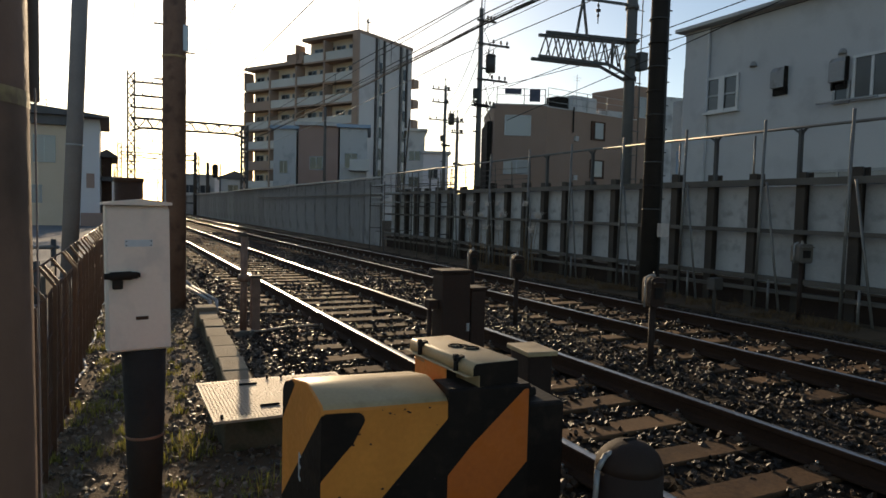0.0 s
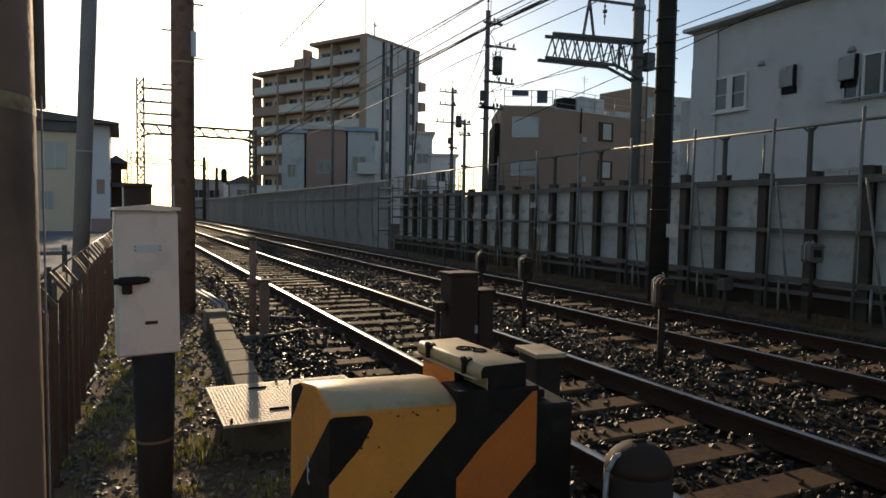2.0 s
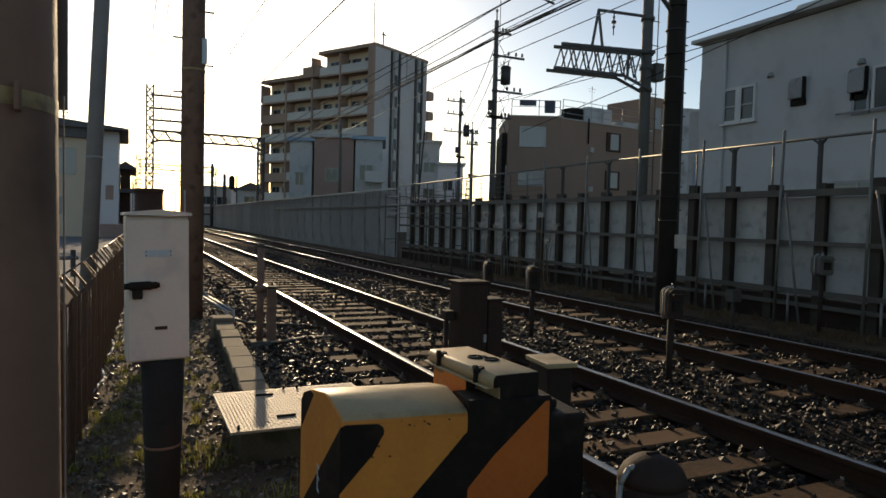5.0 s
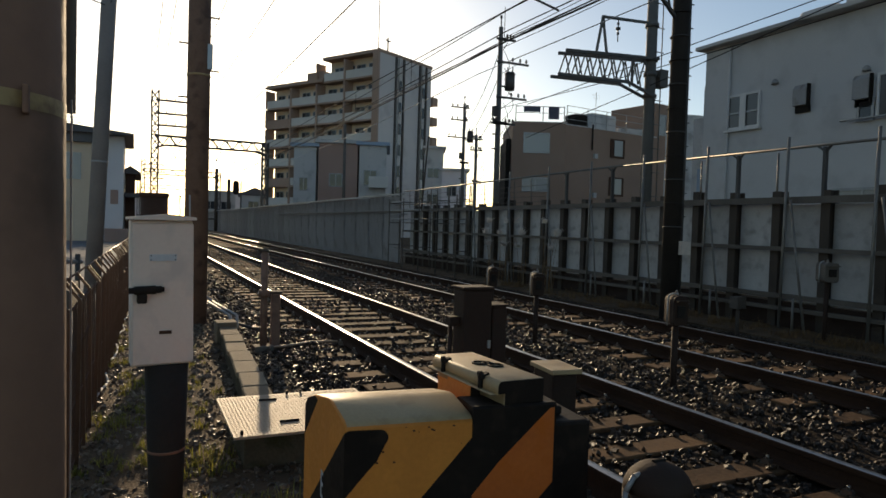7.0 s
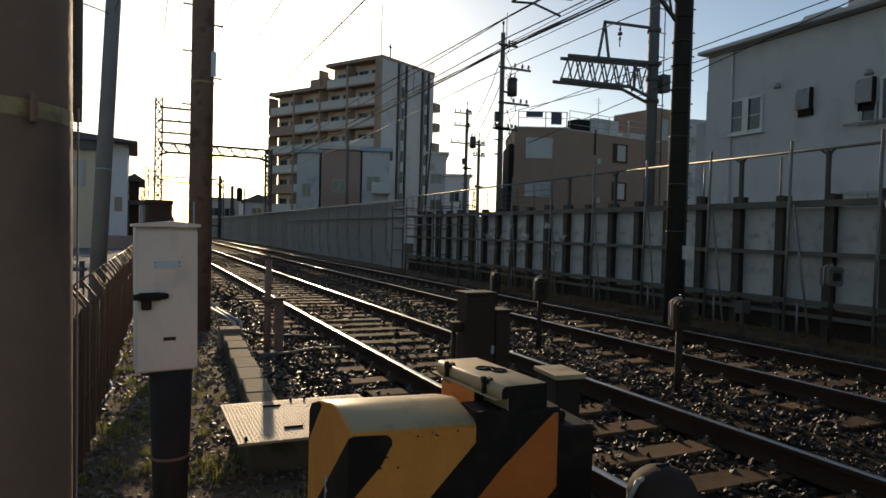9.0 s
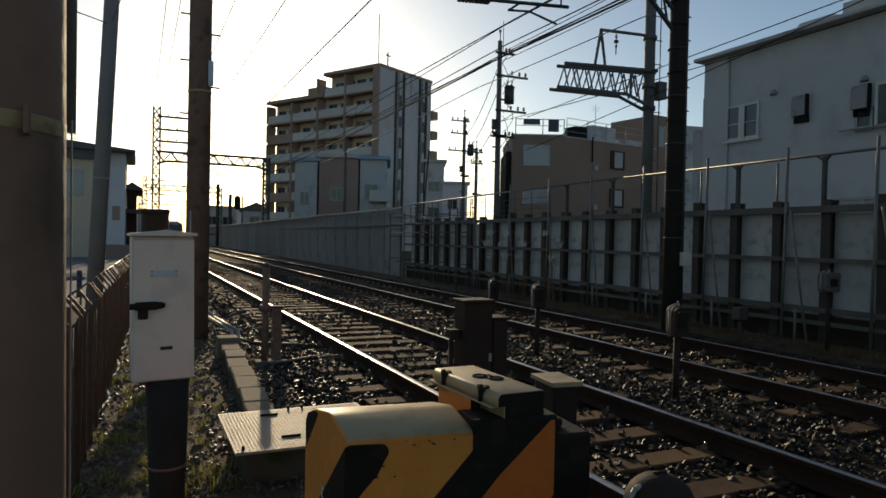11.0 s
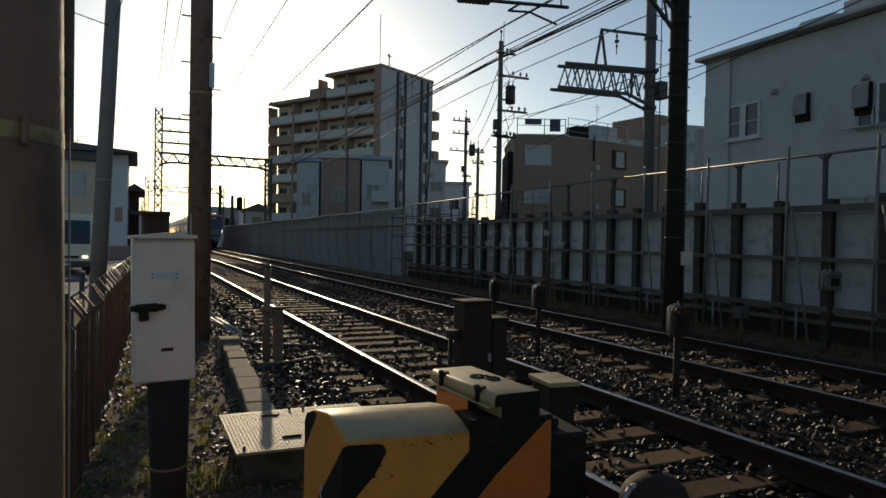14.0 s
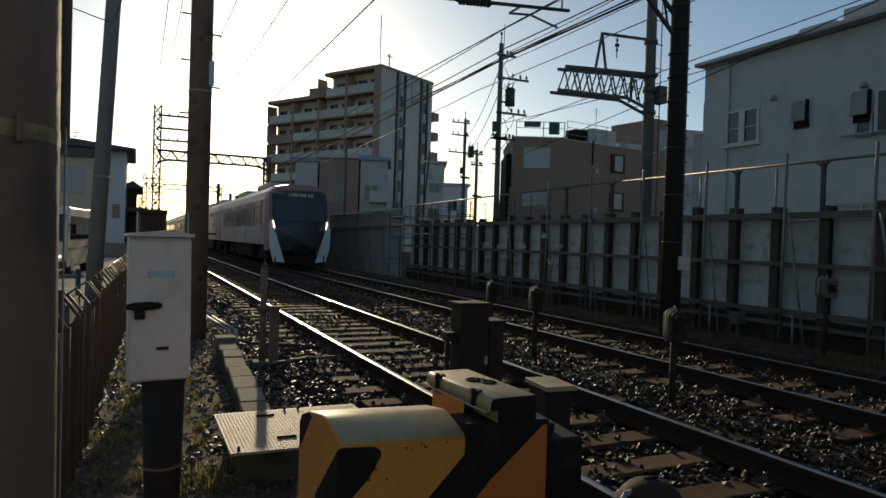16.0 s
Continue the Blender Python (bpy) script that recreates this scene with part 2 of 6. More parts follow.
M["cloth"] = surface("dark_cloth", (0.05, 0.06, 0.09), (0.12, 0.12, 0.15), 0.9, 0, 3, 20, 0.2)


# ---- mesh helpers ----
def bm_box(bm, x0, x1, y0, y1, z0, z1):
    v = [bm.verts.new(c) for c in ((x0, y0, z0), (x1, y0, z0), (x1, y1, z0), (x0, y1, z0), (x0, y0, z1), (x1, y0, z1), (x1, y1, z1), (x0, y1, z1))]
    return [bm.faces.new([v[i] for i in q]) for q in ((3, 2, 1, 0), (4, 5, 6, 7), (0, 1, 5, 4), (1, 2, 6, 5), (2, 3, 7, 6), (3, 0, 4, 7))]


def bm_rod(bm, p, q, r0, r1=None, n=10):
    """A round bar from p to q."""
    r1 = r0 if r1 is None else r1
    p, q = Vector(p), Vector(q)
    turn = (q - p).to_track_quat("Z", "Y").to_matrix()
    rings = []
    for c, r in ((p, r0), (q, r1)):
        rings.append([bm.verts.new(c + turn @ Vector((r * math.cos(2 * math.pi * i / n), r * math.sin(2 * math.pi * i / n), 0))) for i in range(n)])
    for i in range(n):
        f = bm.faces.new((rings[0][i], rings[0][(i + 1) % n], rings[1][(i + 1) % n], rings[1][i]))
        f.smooth = n > 5
    bm.faces.new(rings[0][::-1])
    bm.faces.new(rings[1])


def bm_bar(bm, p, q, w, d):
    """A flat bar of rectangular section from p to q."""
    p, q = Vector(p), Vector(q)
    turn = (q - p).to_track_quat("Z", "Y").to_matrix()
    rings = [[bm.verts.new(c + turn @ Vector((sx * w / 2, sy * d / 2, 0))) for sx, sy in ((-1, -1), (1, -1), (1, 1), (-1, 1))] for c in (p, q)]
    for i in range(4):
        bm.faces.new((rings[0][i], rings[0][(i + 1) % 4], rings[1][(i + 1) % 4], rings[1][i]))
    bm.faces.new(rings[0][::-1])
    bm.faces.new(rings[1])


def bm_prism(bm, profile, axis, a, b):
    """A closed profile of (u, v) pushed along an axis; u, v are the other two axes in order."""
    def at(u, v, w):
        return {"x": (w, u, v), "y": (u, w, v), "z": (u, v, w)}[axis]
    r0 = [bm.verts.new(at(u, v, a)) for u, v in profile]
    r1 = [bm.verts.new(at(u, v, b)) for u, v in profile]
    n = len(profile)
    for i in range(n):
        bm.faces.new((r0[i], r0[(i + 1) % n], r1[(i + 1) % n], r1[i]))
    bm.faces.new(r0[::-1])
    bm.faces.new(r1)
    bmesh.ops.recalc_face_normals(bm, faces=bm.faces[:])


def bm_dome(bm, c, r, h, n=14, m=5):
    """The upper half of an ellipsoid, closed below."""
    c = Vector(c)
    rings = []
    for j in range(m):
        a = math.pi / 2 * j / m
        rings.append([bm.verts.new(c + Vector((r * math.cos(a) * math.cos(2 * math.pi * i / n), r * math.cos(a) * math.sin(2 * math.pi * i / n), h * math.sin(a)))) for i in range(n)])
    top = bm.verts.new(c + Vector((0, 0, h)))
    for j in range(m - 1):
        for i in range(n):
            bm.faces.new((rings[j][i], rings[j][(i + 1) % n], rings[j + 1][(i + 1) % n], rings[j + 1][i])).smooth = True
    for i in range(n):
        bm.faces.new((rings[-1][i], rings[-1][(i + 1) % n], top)).smooth = True
    bm.faces.new(rings[0][::-1])


def soften(bm, w, seg=2):
    bmesh.ops.recalc_face_normals(bm, faces=bm.faces[:])
    bmesh.ops.bevel(bm, geom=bm.edges[:], offset=w, segments=seg, affect="EDGES", profile=0.5, clamp_overlap=True)


def mesh_of(name, bm, *mats):
    me = bpy.data.meshes.new(name)
    bm.to_mesh(me)
    bm.free()
    for m in mats:
        me.materials.append(M[m] if isinstance(m, str) else m)
    return me


def part(name, bm, material, parent, label=""):
    mats = material if isinstance(material, tuple) else (material,)
    ob = new(name, mesh_of(name, bm, *mats))
    ob.parent = parent
    return tagged(ob, label)


def thing(name, label, category, m=None, group="", kind=""):
    ob = new(name)
    ob.empty_display_size = 0.2
    if m is not None:
        ob.matrix_basis = m
    return tagged(ob, label, category, group, kind)


def solid(name, bm, material, label, category, group="", kind="", m=None):
    mats = material if isinstance(material, tuple) else (material,)
    ob = new(name, mesh_of(name, bm, *mats))
    if m is not None:
        ob.matrix_basis = m
    return tagged(ob, label, category, group, kind)


def box_part(name, c, material, parent, label="", soft=0.0):
    bm = bmesh.new()
    bm_box(bm, *c)
    if soft:
        soften(bm, soft)
    return part(name, bm, material, parent, label)


def rods_part(name, rods, material, parent, label="", n=10):
    bm = bmesh.new()
    for p, q, r in rods:
        bm_rod(bm, p, q, r, n=n)
    return part(name, bm, material, parent, label)


def shared(name, me, parent, m=None):
    ob = new(name, me)
    ob.parent = parent
    if m is not None:
        ob.matrix_basis = m
    return ob


rng = np.random.default_rng(7)


def stones(name, xs, ys, zs, sizes, material, label, category):
    """Many uneven stones in one mesh."""
    base = np.array([(1, 0, 0), (-1, 0, 0), (0, 1, 0), (0, -1, 0), (0, 0, 1), (0, 0, -1), (.62, .62, .5), (-.62, .6, .45), (.55, -.66, .5), (-.6, -.6, .52)], float)
    tri = np.array([(0, 6, 4), (6, 2, 4), (2, 7, 4), (7, 1, 4), (1, 9, 4), (9, 3, 4), (3, 8, 4), (8, 0, 4), (0, 2, 6), (2, 1, 7), (1, 3, 9), (3, 0, 8), (2, 0, 5), (1, 2, 5), (3, 1, 5), (0, 3, 5)])
    n = len(xs)
    v = np.repeat(base[None], n, 0) * rng.uniform(0.65, 1.25, (n, 10, 3))
    v *= np.stack([sizes * rng.uniform(.7, 1.3, n), sizes * rng.uniform(.6, 1.1, n), sizes * rng.uniform(.45, .9, n)], 1)[:, None]
    q = rng.normal(size=(n, 4))
    q[:, 1:3] *= 0.5
    q /= np.linalg.norm(q, axis=1)[:, None]
    w, x, y, z = q.T
    rot = np.stack([1 - 2 * (y * y + z * z), 2 * (x * y - z * w), 2 * (x * z + y * w), 2 * (x * y + z * w), 1 - 2 * (x * x + z * z), 2 * (y * z - x * w), 2 * (x * z - y * w), 2 * (y * z + x * w), 1 - 2 * (x * x + y * y)], 1).reshape(n, 3, 3)
    v = np.einsum("nij,nkj->nki", rot, v) + np.stack([xs, ys, zs], 1)[:, None]
    f = (tri[None] + (np.arange(n) * 10)[:, None, None]).reshape(-1, 3)
    me = bpy.data.meshes.new(name)
    me.from_pydata(v.reshape(-1, 3).tolist(), [], f.tolist())
    me.materials.append(M[material])
    return tagged(new(name, me), label, category, kind="stuff")


def blades(name, spots, count, height, spread, lean, width, material, label, category):
    """Grass blades in tufts round the spots: bent strips."""
    vs, fs = [], []
    for sx, sy, sz, k in spots:
        for i in range(int(count * k)):
            a, r = rng.uniform(0, 6.283), spread * k * rng.uniform(0, 1) ** 0.7
            x, y = sx + r * math.cos(a), sy + r * math.sin(a)
            h, b, l = height * rng.uniform(0.4, 1.1) * k, rng.uniform(0, 6.283), lean * rng.uniform(0.2, 1)
            dx, dy, w = math.cos(b), math.sin(b), width * rng.uniform(0.6, 1.2)
            j = len(vs)
            for s, ww in ((0, 1), (0.55, 0.8), (1, 0.1)):
                ox, oy = dx * l * h * s * s, dy * l * h * s * s
                vs += [(x + ox - dy * w * ww, y + oy + dx * w * ww, sz + h * s * (1 - 0.3 * l * s)), (x + ox + dy * w * ww, y + oy - dx * w * ww, sz + h * s * (1 - 0.3 * l * s))]
            fs += [(j, j + 1, j + 3, j + 2), (j + 2, j + 3, j + 5, j + 4)]
    me = bpy.data.meshes.new(name)
    me.from_pydata(vs, [], fs)
    me.materials.append(M[material])
    return tagged(new(name, me), label, category, kind="stuff")


def cable(name, points, r, label, sag=0.0, category="cable", material="wire"):
    """A hanging wire through the points, as one mesh of thin four-sided segments."""
    bm = bmesh.new()
    pts = []
    for a, b in zip(points, points[1:]):
        a, b = Vector(a), Vector(b)
        k = 10 if sag else 1
        for i in range(k):
            s = i / k
            pts.append(a.lerp(b, s) - Vector((0, 0, sag * 4 * s * (1 - s))))
    pts.append(Vector(points[-1]))
    rings = []
    for i, c in enumerate(pts):
        d = (pts[min(i + 1, len(pts) - 1)] - pts[max(i - 1, 0)]).to_track_quat("Z", "Y").to_matrix()
        rings.append([bm.verts.new(c + d @ Vector((r * math.cos(1.2566 * k), r * math.sin(1.2566 * k), 0))) for k in range(5)])
    for a, b in zip(rings, rings[1:]):
        for k in range(5):
            bm.faces.new((a[k], a[(k + 1) % 5], b[(k + 1) % 5], b[k]))
    return solid(name, bm, material, label, category)


# ---- ground, road, ballast ----
TRACKS = (3.08, 6.40)
GAUGE = 1.435
SLEEPER_START, SLEEPER_STEP = 2.49, 0.54


def build_ground():
    bm = bmesh.new()
    bm_box(bm, -2500, 2500, -2500, 2500, -1.2, -0.24)
    solid("ground", bm, "soil", "bare brown earth reaching to the horizon", "ground", kind="structure")
    bm = bmesh.new()
    bm_box(bm, -7.5, -0.62, -6, 140, -0.239, -0.20)
    solid("road", bm, "asphalt", "pale worn asphalt side road beside the fence", "road", kind="structure")
    bm = bmesh.new()
    bm_prism(bm, [(-0.75, -0.238), (-0.5, 0.0), (1.42, 0.0), (1.42, -0.238)], "y", -8, 150)
    solid("verge", bm, "soil", "weedy earth verge beside the railway track", "ground", kind="structure")
    bm = bmesh.new()
    bm_prism(bm, [(1.421, -0.238), (1.421, -0.03), (1.7, -0.01), (8.1, -0.01), (8.9, -0.12), (9.0, -0.238)], "y", -8, 400)
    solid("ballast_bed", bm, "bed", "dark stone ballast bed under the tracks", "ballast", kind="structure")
    bm = bmesh.new()
    bm_prism(bm, [(9.001, -0.238), (9.001, -0.08), (9.3, -0.02), (12.5, -0.02), (12.5, -0.238)], "y", -8, 150)
    solid("far_verge", bm, "soil", "dry earth strip at the foot of the wall", "ground", kind="structure")
    n1, n2, n3 = 24000, 14000, 6000
    xs = np.r_[rng.uniform(1.35, 8.9, n1), rng.uniform(1.35, 8.9, n2), rng.uniform(1.0, 2.4, n3)]
    ys = np.r_[rng.uniform(0.6, 12.5, n1), 12.5 + 26 * rng.uniform(0, 1, n2) ** 1.3, rng.uniform(1.2, 12, n3)]
    size = np.r_[rng.uniform(0.018, 0.042, n1), rng.uniform(0.03, 0.05, n2), rng.uniform(0.014, 0.034, n3)]
    keep, lift = np.ones(len(xs), bool), np.zeros(len(xs))
    for c in TRACKS:
        for s in (-1, 1):
            keep &= np.abs(xs - c - s * GAUGE / 2) > 0.09
    for c in TRACKS:
        off = np.abs((ys - SLEEPER_START + 0.5 * SLEEPER_STEP) % SLEEPER_STEP - 0.5 * SLEEPER_STEP)
        on = (np.abs(xs - c) < 1.2) & (off < 0.115 + size * 0.6)
        bury = 0.5 * np.sin(xs * 3.1 + 1.7 * np.sin(ys * 0.9)) + 0.5 * np.sin(ys * 1.7 + xs * 1.3 + c)
        cover = np.clip(0.20 + 0.42 * bury, 0.05, 0.6) if c < 5 else np.clip(0.38 + 0.4 * bury, 0.12, 0.8)
        keep &= ~on | (rng.uniform(0, 1, len(xs)) < cover)
        lift += np.where(on, 0.024, 0.0)
    zs = lift + rng.uniform(-0.022, 0.012, len(xs)) - np.clip((xs - 8.1) / 0.8, 0, 1) * 0.11
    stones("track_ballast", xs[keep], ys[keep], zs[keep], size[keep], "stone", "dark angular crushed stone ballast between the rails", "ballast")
    n = 9000
    xs, ys = rng.uniform(-0.45, 1.4, n), 1.3 + 13 * rng.uniform(0, 1, n) ** 1.4
    stones("verge_pebbles", xs, ys, rng.uniform(-0.004, 0.008, n), rng.uniform(0.008, 0.03, n), "pebble", "scattered pale pebbles on the earth verge", "gravel")


def rail_mesh(y0, y1):
    """Flat-bottomed rail: foot, web and a polished head."""
    bm = bmesh.new()
    half = [(0.066, 0.02), (0.066, 0.031), (0.02, 0.045), (0.0085, 0.06), (0.0085, 0.122), (0.032, 0.134), (0.0335, 0.158), (0.0285, 0.1665), (0.016, 0.1698), (0.008, 0.171)]
    prof = half + [(-u, v) for u, v in half[::-1]]
    bm_prism(bm, prof, "y", y0, y1)
    for f in bm.faces:
        if f.normal.z > 0.95 and f.calc_center_median().z > 0.16:
            f.material_index = 1
    return mesh_of("rail", bm, "rail", "railhead")


def build_tracks():
    rail = rail_mesh(-8, 400)
    bm = bmesh.new()
    bm_box(bm, -1.2, 1.2, -0.115, 0.115, -0.09, 0.018)
    soften(bm, 0.008, 1)
    me = mesh_of("sleeper", bm, "sleeper")
    bm = bmesh.new()
    bm_box(bm, -0.09, 0.09, -0.075, 0.075, 0.012, 0.0285)
    for s in (-1, 1):
        bm_box(bm, s * 0.082 - 0.018, s * 0.082 + 0.018, -0.03, 0.03, 0.0285, 0.052)
        bm_rod(bm, (s * 0.082, 0, 0.052), (s * 0.082, 0, 0.078), 0.011, n=6)
    clip = mesh_of("rail_fastening", bm, "clip")
    for k, c in enumerate(TRACKS):
        t = thing("railway_track", "rusty steel rails with polished heads on brown wooden sleepers", "railway track", pose(c, 0, 0), "railway tracks")
        for s in (-1, 1):
            shared("rail", rail, t, pose(s * GAUGE / 2, 0, 0))
        for i in range(200):
            y = SLEEPER_START + (i - 7) * SLEEPER_STEP + rng.uniform(-0.02, 0.02)
            shared("sleeper", me, t, pose(rng.uniform(-0.05, 0.05), y, rng.uniform(-0.006, 0.004), 0, 0, rng.uniform(-1, 1)))
            if i < 75:
                for s in (-1, 1):
                    shared("rail_fastening", clip, t, pose(s * GAUGE / 2, y, 0))


def build_trough():
    t = thing("cable_trough", "weathered concrete cable trough with separate lids", "cable trough")
    bm = bmesh.new()
    bm_box(bm, -0.100, 0.100, -0.247, 0.247, 0.145, 0.195)
    soften(bm, 0.008, 1)
    lid = mesh_of("lid", bm, "slab")
    bm = bmesh.new()
    bm_box(bm, -0.092, 0.092, -0.252, 0.252, -0.03, 0.134)
    channel = mesh_of("channel", bm, "moss_shade")
    for k in range(7):
        y = 5.12 + k * 0.505
        x = 0.845 + (y - 5.0) * 0.055
        shared("channel", channel, t, pose(x, y, 0, 0, 0, -3.1))
        shared("lid", lid, t, pose(x + rng.uniform(-0.012, 0.012), y, rng.uniform(-0.008, 0.004), rng.uniform(-0.8, 0.8), 0, -3.1 + rng.uniform(-1.4, 1.4)))
    box_part("end_block", (0.90, 1.14, 8.42, 8.70, -0.03, 0.25), "slab", t, "pale concrete end block", 0.012)
    pit = thing("handhole", "steel checker plate cover on a low concrete pit", "cable pit")
    # the wall's shade under the plate is part of this dark colour
    box_part("pit_wall", (0.60, 1.50, 4.10, 4.92, -0.02, 0.2), "moss_shade", pit, soft=0.012)
    bm = bmesh.new()
    bm_box(bm, 0.53, 1.55, 4.03, 4.97, 0.202, 0.218)
    for i in range(44):
        for j in range(26):
            x, y = 0.55 + i * 0.0225, 4.05 + j * 0.035
            if (i + j) % 2:
                bm_box(bm, x - 0.008, x + 0.008, y - 0.003, y + 0.003, 0.218, 0.2205)
            else:
                bm_box(bm, x - 0.003, x + 0.003, y - 0.008, y + 0.008, 0.218, 0.2205)
    part("cover_plate", bm, "plate", pit, "ribbed pale steel cover plate")
    for x, y in ((0.86, 4.8), (0.9, 4.25)):
        rods_part("lifting_handle", [((x - 0.06, y, 0.225), (x + 0.06, y, 0.225), 0.008)], "black", pit, "dark bar handle")
    for x, y in ((0.58, 4.07), (1.02, 4.93), (1.12, 4.93)):
        rods_part("bolt", [((x, y, 0.216), (x, y, 0.245), 0.009)], "black", pit)
    p = thing("cable_conduit", "bright steel conduit bending into the cable trough", "conduit")
    rods_part("pipe", [((0.98, 13.5, 0.2), (1.02, 10.9, 0.22), 0.02), ((1.02, 10.9, 0.22), (1.12, 8.95, 0.26), 0.02), ((1.12, 8.95, 0.26), (1.12, 8.88, 0.1), 0.02)], "steel", p)
    rods_part("pipe", [((1.06, 13.5, 0.2), (1.10, 10.9, 0.22), 0.02), ((1.10, 10.9, 0.22), (1.20, 8.95, 0.26), 0.02), ((1.20, 8.95, 0.26), (1.20, 8.88, 0.1), 0.02)], "steel", p)


# ---- trackside equipment near the crossing ----
def build_cabinet():
    c = thing("equipment_cabinet", "cream steel trackside cabinet with a lever lock on a brown post", "equipment cabinet", pose(0.122, 3.27, 0, 0, -0.8, 4.0))
    # x along the door, y away from the viewer
    box_part("body", (-0.130, 0.130, 0.02, 0.15, 0.82, 1.476), "cream", c, soft=0.006)
    box_part("door", (-0.124, 0.131, 0.0, 0.0185, 0.83, 1.462), "cream", c, soft=0.004)
    bm = bmesh.new()
    bm_prism(bm, [(-0.141, 1.478), (0.141, 1.478), (0.141, 1.491), (0.02, 1.505), (-0.141, 1.489)], "y", -0.022, 0.18)
    part("roof", bm, "cream", c, "shallow pitched cream roof")
    rods_part("post", [((-0.012, 0.245, 0.9), (-0.012, 0.245, 1.60), 0.062)], "brownpaint", c, "dark brown round post", 20)
    bm = bmesh.new()
    bm_rod(bm, (-0.012, 0.245, 1.585), (-0.012, 0.245, 1.605), 0.066, n=20)
    part("post_cap", bm, "brownpaint", c)
    bm = bmesh.new()
    bm_rod(bm, (0.022, 0.09, -0.05), (0.028, 0.09, 0.819), 0.066, 0.097, n=22)
    part("pedestal", bm, "blackpole", c, "tapered dark pedestal under the box")
    bm = bmesh.new()
    bm_rod(bm, (0.025, 0.09, 0.405), (0.025, 0.09, 0.418), 0.0835, n=22)
    part("pedestal_band", bm, "polebrown", c, "faded brown band")
    lever = rods_part("lock_lever", [((-0.140, -0.02, 1.166), (-0.045, -0.02, 1.166), 0.014), ((-0.118, -0.02, 1.166), (-0.03, -0.02, 1.168), 0.019), ((-0.05, -0.02, 1.167), (-0.006, -0.022, 1.169), 0.0155)], "black", c, "dark cast lever lock", 14)
    box_part("lever_tail", (-0.108, -0.066, -0.03, -0.003, 1.108, 1.150), "black", lever, "", 0.007)
    rods_part("lever_knob", [((-0.006, -0.022, 1.169), (0.004, -0.022, 1.169), 0.011)], "black", lever)
    box_part("blank_plate", (-0.055, 0.058, -0.006, -0.001, 1.294, 1.324), "labelblue", c, "pale blue-grey blank plate")
    for sx in (-0.049, 0.052):
        for sz in (1.30, 1.318):
            rods_part("rivet", [((sx, -0.009, sz), (sx, -0.005, sz), 0.003)], "black", c, "", 6)
    box_part("maker_plate", (-0.015, 0.037, -0.005, -0.001, 0.965, 0.98), "brownpaint", c, "small dark plate")
    rods_part("antenna_rod", [((0.137, 0.17, 1.40), (0.137, 0.17, 1.60), 0.004)], "steel", c, "thin upright rod", 6)


